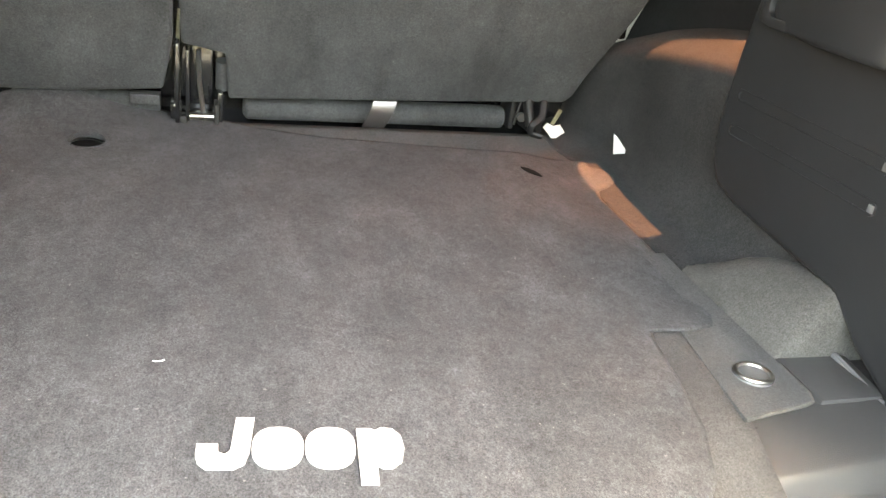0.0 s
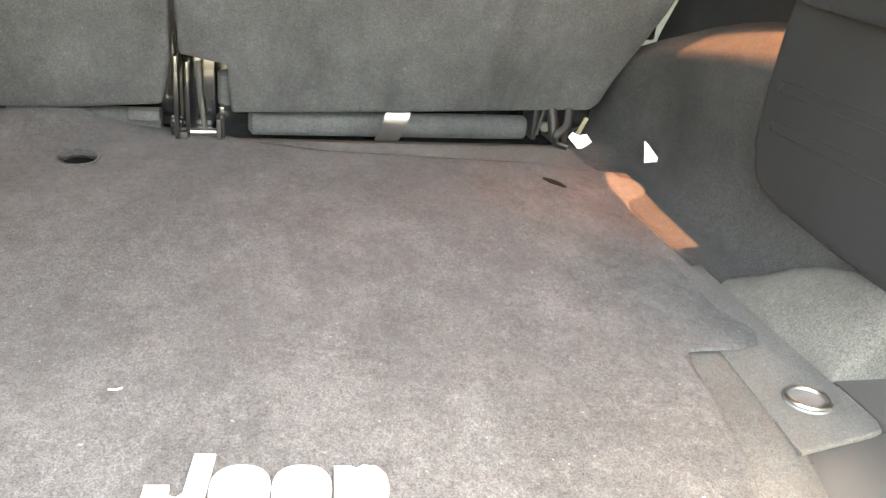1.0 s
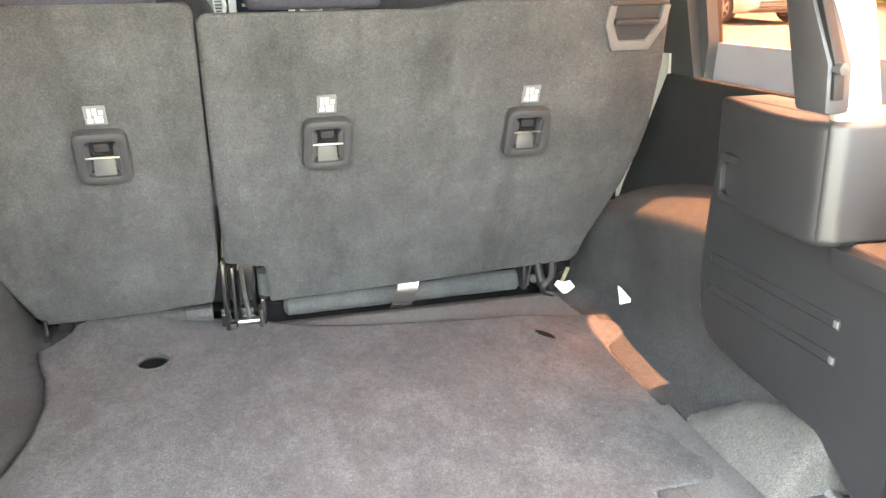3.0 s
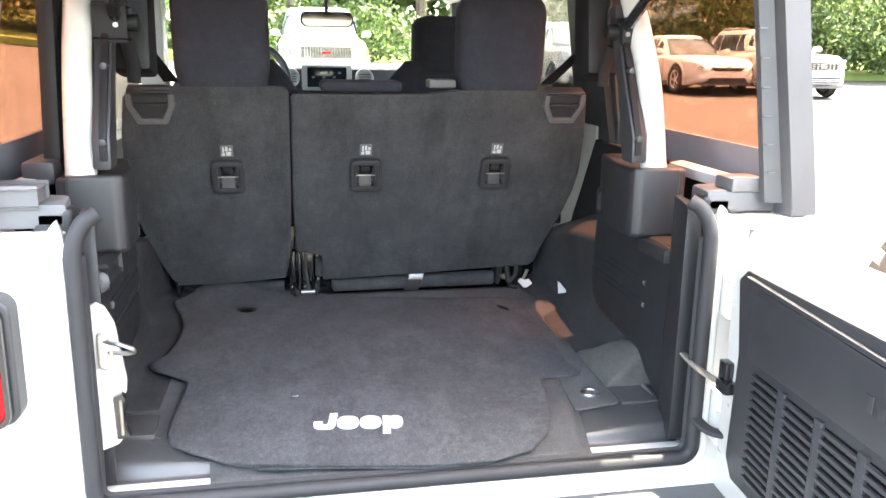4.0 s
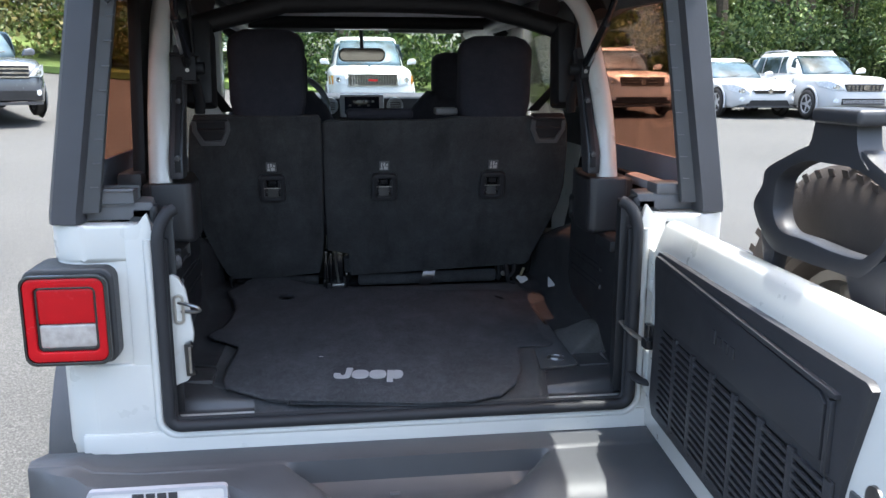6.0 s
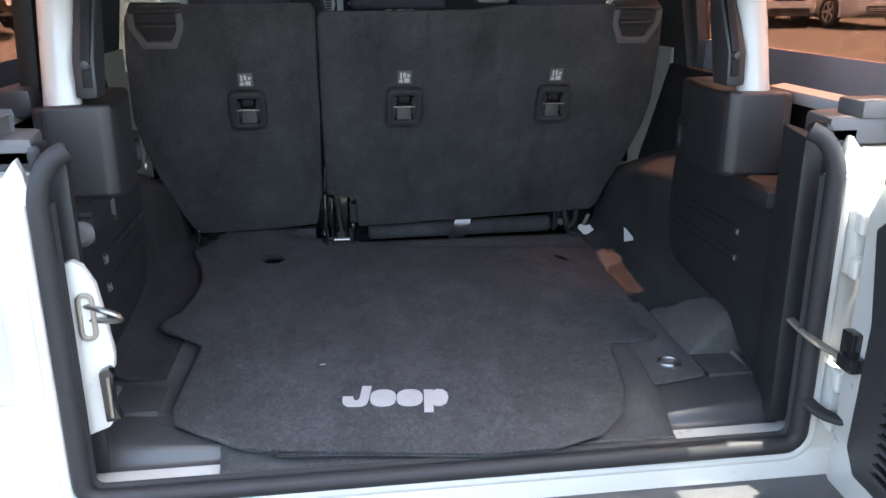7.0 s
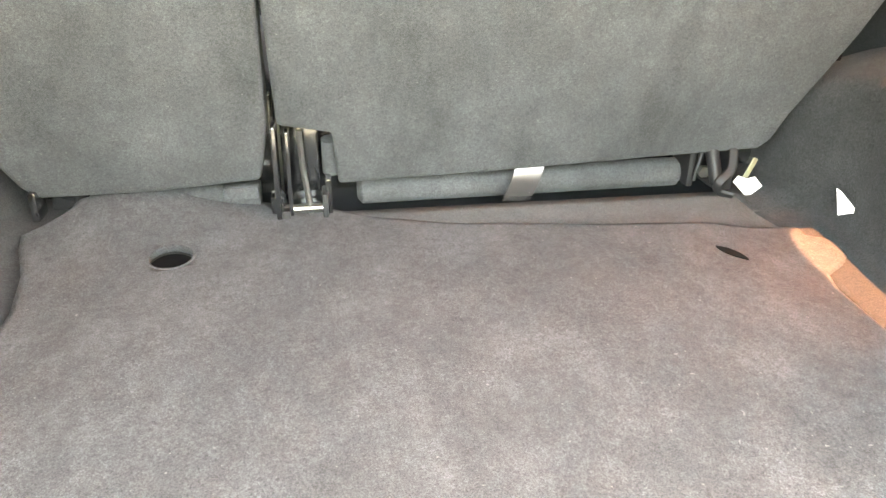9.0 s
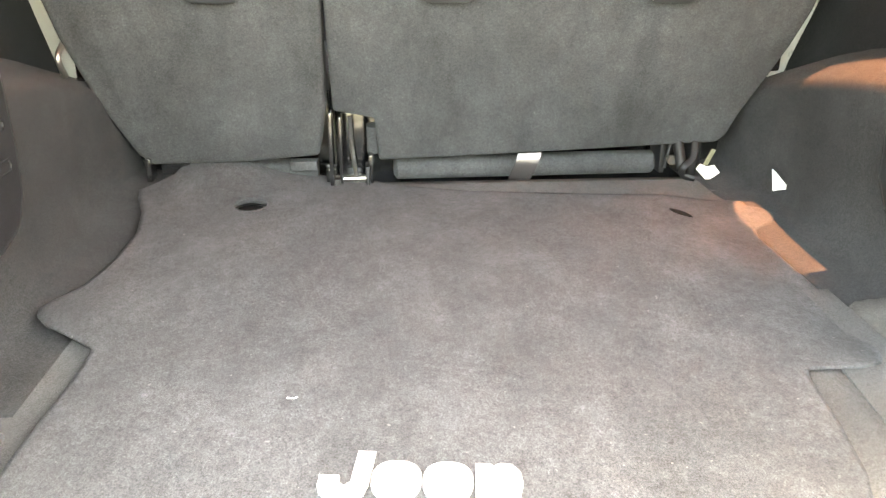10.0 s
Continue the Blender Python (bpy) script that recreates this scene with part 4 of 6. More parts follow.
part("under_roll", tube([(-0.47, 1.078, 0.822), (-0.222, 1.078, 0.820)], 0.024, 12), SEAT_FELT, narrow)
part("cable_clip", box(-0.270, -0.221, 1.034, 1.060, 0.832, 0.850, 0.005), SEAT_FELT, narrow)
part("cushion", box(-0.58, -0.20, 1.16, 1.62, 0.84, 1.0, 0.05, 3), SEAT_CLOTH, narrow)

wide = thing("wide_rear_seat", (0.2, 1.05, FLOOR), "charcoal felt back of the wide folding rear seat", "seat", "rear seats")
part("back_panel", padded(WIDE, 0.0, 0.075, 0.014), SEAT_FELT, wide)
head_restraint(0.236, 0.468, 1.400, 1.654, wide)
tether_anchor(0.002, 1.185, wide)
tether_anchor(0.358, 1.185, wide)
release_handle(0.523, wide)
part("middle_head_restraint", bevelled(box(-0.115, 0.095, 0.83, 0.93, 1.40, 1.43), 0.016, 3), SEAT_CLOTH, wide)
part("belt_guide", box(0.165, 0.235, 0.83, 0.90, 1.412, 1.434, 0.006), TRIM_LIGHT, wide)
part("under_roll", tube([(-0.083, 1.078, 0.824), (-0.076, 1.078, 0.824), (0.408, 1.078, 0.8275), (0.416, 1.078, 0.8275)], [0.013, 0.022, 0.022, 0.013], 16), SEAT_FELT, wide, "felt-covered seat edge roll")
strap_rows = []
for k in range(9):
    t = k / 8
    x, y, z = 0.150 - 0.022 * t, 1.052 - 0.013 * math.sin(math.pi * (0.1 + 0.8 * t)), 0.866 - 0.062 * t
    strap_rows.append([(x, y, z), (x + 0.043, y, z), (x + 0.043, y + 0.003, z), (x, y + 0.003, z)])
part("pull_strap", loft(strap_rows), solid("grey_nylon_strap", (0.12, 0.11, 0.11), 0.24, metal=0.7, vary=0.04, vary_scale=20), wide, "shiny grey pull strap", sharp=60)
part("cushion", box(-0.18, 0.58, 1.16, 1.62, 0.84, 1.0, 0.05, 3), SEAT_CLOTH, wide)
# the hinge between the seats
HINGE = Matrix.Translation((0.0, -0.010, -0.021))
hinge = part("seat_hinge", moved(join(box(-0.197, -0.190, 1.01, 1.06, 0.83, 0.965, 0.002), box(-0.180, -0.174, 1.02, 1.065, 0.835, 0.955, 0.002), box(-0.129, -0.120, 1.025, 1.07, 0.826, 0.885, 0.003),
                                box(-0.188, -0.120, 1.055, 1.10, 0.822, 0.84, 0.003), box(-0.172, -0.135, 1.075, 1.085, 0.84, 0.955, 0.002), box(-0.205, -0.186, 1.03, 1.06, 0.826, 0.862, 0.006)), HINGE), GLOSS_BLACK, wide, "black lacquered seat hinge")
part("hinge_rod", moved(tube([(-0.160, 1.028, 0.955), (-0.158, 1.035, 0.90), (-0.150, 1.03, 0.835)], 0.0042, 8), HINGE), STEEL, hinge)
part("hinge_flange", moved(box(-0.134, -0.126, 1.012, 1.05, 0.808, 0.868, 0.003), HINGE), INK, hinge)
part("hinge_flange", moved(box(-0.190, -0.178, 1.012, 1.04, 0.812, 0.846, 0.003), HINGE), INK, hinge)
part("hinge_bolt", moved(tube([(-0.188, 1.03, 0.842), (-0.126, 1.03, 0.842)], 0.006, 10), HINGE), STEEL, hinge)
part("foam_edge", moved(tube([(-0.118, 1.06, 0.885), (-0.118, 1.05, 0.935)], 0.014, 10), HINGE), SEAT_FELT, hinge)
OUTER = Matrix.Translation((0.008, 0.02, -0.010))
outer_hinge = part("outer_hinge", moved(join(box(0.405, 0.415, 1.02, 1.08, 0.825, 0.895, 0.003), box(0.455, 0.468, 1.0, 1.06, 0.825, 0.895, 0.003), tube([(0.432, 1.01, 0.89), (0.440, 0.995, 0.84)], 0.010, 12),
                                       box(0.41, 0.50, 1.06, 1.10, 0.83, 0.89, 0.004)), OUTER), INK, wide, "black lacquered seat hinge")
part("hinge_rod", moved(tube([(0.425, 1.02, 0.89), (0.415, 1.02, 0.835)], 0.004, 8), OUTER), INK, outer_hinge)
part("hinge_hook", moved(tube(smooth_path([(0.462, 1.0, 0.888), (0.455, 0.985, 0.862), (0.437, 0.98, 0.846), (0.440, 0.985, 0.830), (0.460, 0.978, 0.824)], 5), 0.0075, 8, flat=0.6), OUTER), INK, outer_hinge)
part("hinge_nut", moved(revolve([(0.0005, -0.006), (0.009, -0.006), (0.009, 0.004), (0.0005, 0.005)], 6, "y"), OUTER @ Matrix.Translation((0.424, 1.01, 0.853))), STEEL, outer_hinge)
part("tag", moved(box(-0.0055, 0.0055, -0.0015, 0.0015, -0.016, 0.016, 0.001), Matrix.Translation((0.496, 1.010, 0.852)) @ Euler((0.2, 0.35, 0.5)).to_matrix().to_4x4()), solid("pale_yellow_tag", (0.20, 0.185, 0.12), 0.6, vary=0.15, vary_scale=120), outer_hinge, "small pale yellow tag")
# Added black plates that make the gap under the seats dark.
part("gap_backing", box(-0.19, 0.60, 1.11, 1.15, 0.68, 0.96, 0.004), GLOSS_BLACK, wide)
part("gap_backing", box(-0.60, -0.20, 1.11, 1.15, 0.68, 0.96, 0.004), GLOSS_BLACK, narrow)
part("outer_hinge", join(box(-0.520, -0.51, 1.02, 1.06, 0.82, 0.862, 0.003), box(-0.50, -0.45, 1.05, 1.09, 0.825, 0.87, 0.003)), GLOSS_BLACK, narrow, "black lacquered seat hinge")
for s, st in ((-1, narrow), (1, wide)):
    part("belt_buckle", bevelled(box(s * 0.565, s * 0.595, 0.99, 1.03, 1.01, 1.06), 0.006), GLOSS_BLACK, st)
    if s < 0:
        part("latch_loop", tube(smooth_path([(s * 0.60, 0.95, 1.07), (s * 0.604, 0.93, 1.05), (s * 0.60, 0.94, 1.02)], 4), 0.005, 8), STEEL, st)

# Near-black that stands for the shade inside slots and holes.
SLOT_SHADE = solid("slot_shade", (0.003, 0.003, 0.003), 0.9, spec=0.1)

# ---- load mat ----
MAT_TURN = radians(-8.0)
MU, MV = Vector((math.cos(MAT_TURN), math.sin(MAT_TURN))), Vector((-math.sin(MAT_TURN), math.cos(MAT_TURN)))
MAT_O = Vector((-0.02, 0.5))
LEFT_EDGE = [(-0.28, 0.0512), (-0.33, 0.064), (-0.385, 0.098), (-0.425, 0.130), (-0.438, 0.17), (-0.434, 0.26), (-0.426, 0.40), (-0.430, 0.412), (-0.496, 0.462), (-0.513, 0.487), (-0.520, 0.512), (-0.515, 0.542), (-0.494, 0.59), (-0.480, 0.68), (-0.477, 0.78), (-0.492, 0.87), (-0.514, 0.95), (-0.522, 1.0), (-0.47, 1.05)]
RIGHT_EDGE = [(-0.26, 0.0484), (-0.10, 0.0268), (0.05, 0.0067), (0.15, 0.0075), (0.225, 0.033), (0.272, 0.080), (0.300, 0.145), (0.326, 0.295), (0.334, 0.314), (0.392, 0.314), (0.420, 0.324), (0.440, 0.352), (0.452, 0.43), (0.459, 0.52), (0.462, 0.62), (0.466, 0.72), (0.478, 0.765), (0.508, 0.795), (0.536, 0.832), (0.547, 0.868), (0.543, 0.905), (0.52, 0.925)]


def mat_frame(p):
    d = Vector(p) - MAT_O
    return (d.dot(MV), d.dot(MU))


def mat_z(x, y):
    z = lerp_table([(0.0, 0.782), (0.05, 0.787), (0.085, 0.7945), (0.21, 0.8045), (0.25, 0.805), (2.0, 0.805)], y)
    z += 0.034 * math.exp(-((x + 0.40) ** 2 / 0.012 + (y - 1.06) ** 2 / 0.008))
    z += 0.010 * math.exp(-((x + 0.48) ** 2 / 0.006 + (y - 0.47) ** 2 / 0.006))
    z -= 0.0085 * min(1, max(0, (x - 0.38) / 0.07)) * min(1, max(0, (y - 0.3) / 0.1))
    rough = min(1, max(0, (y - 0.21) / 0.1))
    return z + rough * (0.0022 * noise.noise((x * 5, y * 5, 0.3)) + 0.002 * math.sin(6 * x + 2) * math.sin(4 * y))


# finger holes: centre, half lengths, turn
HOLES = ((-0.323, 0.895, 0.027, 0.032, 0.0),)
SLIT = (0.374, 0.810, 0.024, 0.0075, -1.05)


def hole_at(h, a, k=1.0):
    c, s = math.cos(h[4]), math.sin(h[4])
    u, v = k * h[2] * math.cos(a), k * h[3] * math.sin(a)
    return (h[0] + u * c - v * s, h[1] + u * s + v * c)


def in_hole(h, x, y):
    c, s = math.cos(h[4]), math.sin(h[4])
    u, v = (x - h[0]) * c + (y - h[1]) * s, -(x - h[0]) * s + (y - h[1]) * c
    return (u / h[2]) ** 2 + (v / h[3]) ** 2 < 1


def build_mat():
    le = sorted(mat_frame(p) for p in LEFT_EDGE)
    re = sorted(mat_frame(p) for p in RIGHT_EDGE)
    vs = sorted({*(a for a, _ in le), *(a for a, _ in re), *np.linspace(-0.5, 0.53, 130).tolist()})
    vs = [v for v in vs if v >= max(le[0][0], re[0][0])]
    rows = []
    for v in vs:
        l, r = lerp_table(le, v), lerp_table(re, v)
        row = []
        for k in range(121):
            u = l + (r - l) * k / 120
            vmax = lerp_table([(-0.55, 0.50), (-0.30, 0.535), (-0.19, 0.52), (-0.12, 0.485), (0.0, 0.458), (0.2, 0.453), (0.5, 0.462)], u)
            vv = v if v < 0.3 else 0.3 + (v - 0.3) * (vmax - 0.3) / 0.23
            p = MAT_O + MU * u + MV * vv
            edge = min(k, 120 - k) / 120 * (r - l)
            lip = -0.003 * max(0, 1 - edge / 0.008)
            row.append((p.x, p.y, mat_z(p.x, p.y) + 0.010 + lip))
        rows.append(row)
    bm = loft(rows, False, False)
    for h in HOLES:
        for v in bm.verts:
            c, s = math.cos(h[4]), math.sin(h[4])
            a, d = ((v.co.x - h[0]) * c + (v.co.y - h[1]) * s) / h[2], (-(v.co.x - h[0]) * s + (v.co.y - h[1]) * c) / h[3]
            r = math.hypot(a, d)
            if 0.8 < r < 1.2:
                x, y = hole_at(h, math.atan2(d, a))
                v.co = (x, y, mat_z(x, y) + 0.010)
        gone = [f for f in bm.faces if in_hole(h, f.calc_center_median().x, f.calc_center_median().y)]
        bmesh.ops.delete(bm, geom=gone, context="FACES")
    ob = thick(part("load_mat", bm, MAT, sharp=70), 0.010)
    tagged(ob, "dark grey pile load mat with a white logo, slightly askew", "mat")
    turn = [2 * math.pi * k / 32 for k in range(33)]
    for h in HOLES:
        rim = [hole_at(h, a, 1.04) for a in turn]
        part("hole_rim", tube([(x, y, mat_z(x, y) + 0.0088) for x, y in rim], 0.0024, 6), MAT, ob)
        # The shade down in the hole is painted on its floor.
        part("hole_floor", loft([[(x, y, mat_z(x, y) - d) for x, y in rim[:-1]] for d in (0.0035, 0.005)]), SLOT_SHADE, ob)
    # No cut here: a black lens on the pile stands for its shade.
    lens = [hole_at((SLIT[0], SLIT[1], SLIT[2], SLIT[3] * (0.35 + 0.65 * abs(math.sin(a))), SLIT[4]), a) for a in turn[:-1]]
    part("slit_patch", loft([[(x, y, mat_z(x, y) + d) for x, y in lens] for d in (0.0095, 0.0112)]), SLOT_SHADE, ob, "dark patch on the pile for the shade of a cut")
    return ob


mat_ob = build_mat()


def logo_shape(pts):
    """A flat printed shape, given in the logo's own unit lengths, laid on the mat."""
    o, t = Vector((-0.171, 0.143)), radians(-6.0)
    flat = [o + Vector((math.cos(t), math.sin(t))) * a * 0.0169 + Vector((-math.sin(t), math.cos(t))) * b * 0.0248 for a, b in pts]
    bm = bmesh.new()
    lo = [bm.verts.new((p.x, p.y, mat_z(p.x, p.y) + 0.0105)) for p in flat]
    hi = [bm.verts.new((p.x, p.y, mat_z(p.x, p.y) + 0.0128)) for p in flat]
    bm.faces.new(hi)
    for i in range(len(lo)):
        bm.faces.new((lo[i], lo[(i + 1) % len(lo)], hi[(i + 1) % len(lo)], hi[i]))
    return bm


def oval(cx, cy, rx, ry, n=28, p=2.4):
    out = []
    for k in range(n):
        a = 2 * math.pi * k / n
        c, s = math.cos(a), math.sin(a)
        out.append((cx + rx * math.copysign(abs(c) ** (2 / p), c), cy + ry * math.copysign(abs(s) ** (2 / p), s)))
    return out


for shape in ([(0.0, 1.1), (1.0, 1.1), (1.05, 0.72), (1.35, 0.62), (1.6, 0.8), (1.75, 2.35), (2.65, 2.35), (2.5, 0.7), (2.3, 0.2), (1.8, 0.0), (0.55, 0.0), (0.15, 0.25), (0.0, 0.6)],
              oval(3.85, 0.95, 1.25, 0.95), oval(6.4, 0.95, 1.25, 0.95),
              [(7.75, 1.85), (8.5, 1.85), (8.7, 1.75), (9.0, 1.9), (9.6, 1.85), (10.0, 1.5), (10.1, 0.9), (9.9, 0.3), (9.4, 0.0), (8.9, 0.0), (8.65, 0.15), (8.65, -0.7), (7.78, -0.7)]):
    part("logo_patch", logo_shape(shape), LOGO_WHITE, mat_ob, "white printed patch", smooth=False)

# ---- litter ----
def scrap(at, pts, tilt, label):
    ob = thick(part("paper_scrap", prism(pts, "z", 0, 0.0012), PAPER, smooth=False), 0.0)
    ob.modifiers.clear()
    ob.matrix_world = Matrix.Translation(at) @ Euler(tilt).to_matrix().to_4x4()
    return tagged(ob, label, "paper", "paper scraps")


scrap((0.495, 1.01, 0.822), [(-0.022, 0.003), (-0.016, 0.014), (-0.002, 0.012), (0.010, 0.018), (0.023, 0.006), (0.014, -0.004), (0.002, -0.016), (-0.006, -0.009)], (1.0, 0.2, -0.2), "crumpled white paper scrap by the seat hinge")
scrap((0.569, 0.880, 0.838), [(-0.012, -0.012), (-0.011, 0.026), (-0.005, 0.021), (0.020, -0.013), (0.008, -0.009)], (1.0, 0.0, -0.15), "triangular white paper scrap by the wheel housing")
lint = part("lint_curl", tube(smooth_path([(-0.206, 0.289, 0.8165), (-0.203, 0.286, 0.818), (-0.199, 0.286, 0.818), (-0.196, 0.290, 0.8165)], 4), 0.0007, 6), PAPER)
tagged(lint, "tiny white curl of lint on the mat", "lint")

# ---- latch and striker on the left jamb ----
striker = thing("striker_plate", (-0.515, 0.11, 0.80), "white painted striker plate with two steel strikers", "latch")
part("plate", prism([(-0.534, 1.085), (-0.525, 1.101), (-0.512, 1.107), (-0.499, 1.098), (-0.486, 1.072), (-0.481, 1.04), (-0.473, 0.972), (-0.475, 0.952), (-0.492, 0.926), (-0.491, 0.882), (-0.485, 0.870), (-0.492, 0.860), (-0.531, 0.845)], "y", 0.036, 0.052, 0.005), WHITE, striker)
part("striker_base", moved(frame_ring(rounded(-0.012, 0.012, -0.034, 0.034, 0.011), rounded(-0.006, 0.006, -0.028, 0.028, 0.0055), "y", 0.031, 0.037, 0.001), Matrix.Translation((-0.501, 0, 1.028))), STEEL, striker, "steel striker base")
part("upper_striker", moved(tube(smooth_path([(-0.512, 0.040, 1.042), (-0.482, 0.022, 1.040), (-0.466, 0.016, 1.036), (-0.463, 0.022, 1.027), (-0.480, 0.030, 1.023), (-0.512, 0.042, 1.022)], 5), 0.0042, 8), Matrix.Translation((0.008, 0, 0))), STEEL, striker, "steel loop striker")
part("lower_striker", prism([(-0.494, 0.95), (-0.479, 0.957), (-0.474, 0.945), (-0.479, 0.93), (-0.477, 0.895), (-0.470, 0.878), (-0.492, 0.875)], "y", 0.022, 0.040, 0.003), GLOSS_BLACK, striker, "dark lower striker")
part("striker_pin", tube([(-0.481, 0.019, 0.885), (-0.481, 0.019, 0.945)], 0.003, 8), STEEL, striker)
knob = thing("lamp_switch", (-0.545, 0.17, 1.10), "small round clear plastic knob on the trim", "knob")
part("knob", moved(revolve([(0.0005, 0.0), (0.016, 0.0), (0.02, -0.014), (0.012, -0.024), (0.0005, -0.026)][::-1], 18, "y"), Matrix.Translation((-0.53, 0.165, 1.11))), TRIM_LIGHT, knob)

# ---- tailgate, swung wide open to the right ----
gate = thing("open_tailgate", (0.55, -0.5, 0.74), "white tailgate swung open, with a slotted black inner panel", "car door")
GD = Vector((-0.095, -1, 0)).normalized()
GM = Matrix(((GD.x, -GD.y, 0, 0.541), (GD.y, GD.x, 0, -0.03), (0, 0, 1, 0), (0, 0, 0, 1)))
GS = Matrix.Identity(4)
GS[2][0] = 0.027          # it hangs a little high at its free end
GS = GM @ GS


def gp(name, bm, mat, parent=gate, label=""):
    return part(name, moved(bm, GS), mat, parent, label)


gp("shell", prism([(0.009, 0.735), (0.09, 0.735), (0.10, 0.80), (0.10, 1.11), (0.092, 1.185), (0.076, 1.212), (0.054, 1.219), (0.034, 1.212), (0.012, 1.150)], "x", 0.012, 1.13, 0.008), WHITE, gate, "white painted steel shell")
panel = gp("inner_panel", prism([(0.065, 0.82), (0.09, 0.787), (0.76, 0.787), (0.855, 0.815), (0.868, 0.92), (0.870, 0.997), (0.880, 1.036), (0.916, 1.151), (0.90, 1.158), (0.08, 1.160), (0.052, 1.138), (0.075, 1.01)], "y", 0.002, 0.03, 0.004), DARK_PLASTIC, gate, "black slotted plastic inner panel")
gp("lid_panel", prism([(0.115, 1.019), (0.822, 1.021), (0.822, 1.100), (0.805, 1.113), (0.135, 1.143), (0.115, 1.128)], "y", -0.003, 0.006, 0.003), DARK_PLASTIC, panel)
gp("panel_rim", prism([(0.092, 1.153), (0.852, 1.124), (0.852, 1.116), (0.092, 1.1455)], "y", -0.006, 0.006, 0.002), DARK_PLASTIC, panel)
gp("panel_rim", prism([(0.832, 1.112), (0.842, 1.112), (0.842, 1.012), (0.832, 1.012)], "y", -0.005, 0.006, 0.002), DARK_PLASTIC, panel)
for i, u in enumerate((0.430, 0.458, 0.486, 0.514)):
    gp("embossed_mark", box(u, u + 0.018, -0.0055, -0.002, 1.064, 1.082 + 0.006 * (i == 0), 0.002), DARK_PLASTIC, panel)
slat_bm = moved(box(-0.043, 0.043, -0.0075, 0.002, -0.0035, 0.0035, 0.0015), Matrix.Rotation(radians(0), 4, "X"))
slat_me = bpy.data.meshes.new("slat")
slat_bm.to_mesh(slat_me)
slat_bm.free()
slat_me.materials.append(DARK_PLASTIC)
for c in range(7):
    u0 = 0.142 + c * 0.1027
    z0 = 0.812 if c < 6 else 0.83
    ZTOP = 1.002
    # Flat black bed: the shade between the slats, as colour.
    gp("slot_bed", box(u0, u0 + 0.080, 0.0008, 0.004, z0, ZTOP, 0.0), SLOT_SHADE, panel)
    gp("mullion", box(u0 + 0.081, u0 + 0.1017, -0.004, 0.004, z0 - 0.005, ZTOP + 0.006, 0.003), DARK_PLASTIC, panel)
    for r in range(int((ZTOP - z0) / 0.0148) + 1):
        ob = new("slat", slat_me)
        ob.parent = panel
        ob.matrix_parent_inverse = Matrix()
        ob.matrix_basis = GM @ Matrix.Translation((0, 0, 0.027 * (u0 + 0.040))) @ Matrix.Translation((u0 + 0.040, 0.003, z0 + 0.006 + r * 0.0148))
for z in (0.86, 1.10):
    gp("hinge_leaf", bevelled(box(-0.02, 0.05, 0.03, 0.10, z - 0.035, z + 0.035), 0.01), WHITE)
latch = gp("latch_label", box(0.884, 0.912, 0.0065, 0.012, 0.955, 1.012, 0.002), GREY_PLASTIC, gate, "grey printed label")
for z in (0.966, 0.978, 0.990, 1.001):
    gp("print_bar", box(0.888, 0.908 - 0.004 * (z > 0.98), 0.0058, 0.0068, z, z + 0.004), TRIM_LIGHT, latch)
gp("lock_barrel", moved(revolve([(0.0005, 0.0), (0.018, 0.0), (0.02, 0.006), (0.0005, 0.008)], 18, "y"), Matrix.Translation((0.932, 0.008, 1.022))), STEEL)
gp("hinge_arm", join(box(-0.01, 0.08, 0.04, 0.052, 1.180, 1.214, 0.004), tube([(0.0, 0.046, 1.20), (0.03, 0.046, 1.14)], 0.007, 8)), GREY_PLASTIC, gate, "grey hinge arm")
gp("check_bracket", box(0.02, 0.05, -0.004, 0.03, 0.945, 0.985, 0.004), GLOSS_BLACK)

cable = thing("check_strap", (0.52, 0.0, 0.86), "black check strap and wiring sleeve of the tailgate", "strap")
part("strap", tube(smooth_path([(0.532, 0.118, 0.962), (0.522, 0.075, 0.960), (0.518, 0.02, 0.954), (0.524, -0.03, 0.948), (0.540, -0.075, 0.944)], 6), 0.008, 8, flat=0.5), solid("worn_steel_strap", (0.20, 0.18, 0.155), 0.4, metal=0.4, vary=0.25, vary_scale=50), cable)
part("wiring_sleeve", tube(smooth_path([(0.530, 0.016, 0.853), (0.532, -0.008, 0.843), (0.541, -0.035, 0.838), (0.556, -0.062, 0.842), (0.568, -0.08, 0.850)], 6), 0.012, 10, flat=0.6), RUBBER, cable)
part("clevis", box(0.525, 0.553, -0.095, -0.06, 0.933, 0.955, 0.004), GLOSS_BLACK, cable)

# ---- spare wheel and its brake light bracket ----
spare_c = GM @ Vector((0.47, 0.305, 0.985))
SP = Matrix.Translation(spare_c) @ GM.to_3x3().to_4x4() @ Matrix.Rotation(radians(90), 4, "Z")
spare = thing("spare_wheel", tuple(spare_c), "brownish off-road spare wheel mounted outside the tailgate", "wheel")
tyre = part("tyre", moved(tyre_mesh(0.409, 0.26, 0.225), SP), BROWN_RUBBER, spare, "brownish black off-road tyre")
lug = box(-0.0205, 0.0205, -0.0103, 0.0103, 0, 0.009, 0.0012)
lug_me = bpy.data.meshes.new("tread_block")
lug.to_mesh(lug_me)
lug.free()
lug_me.materials.append(TYRE)
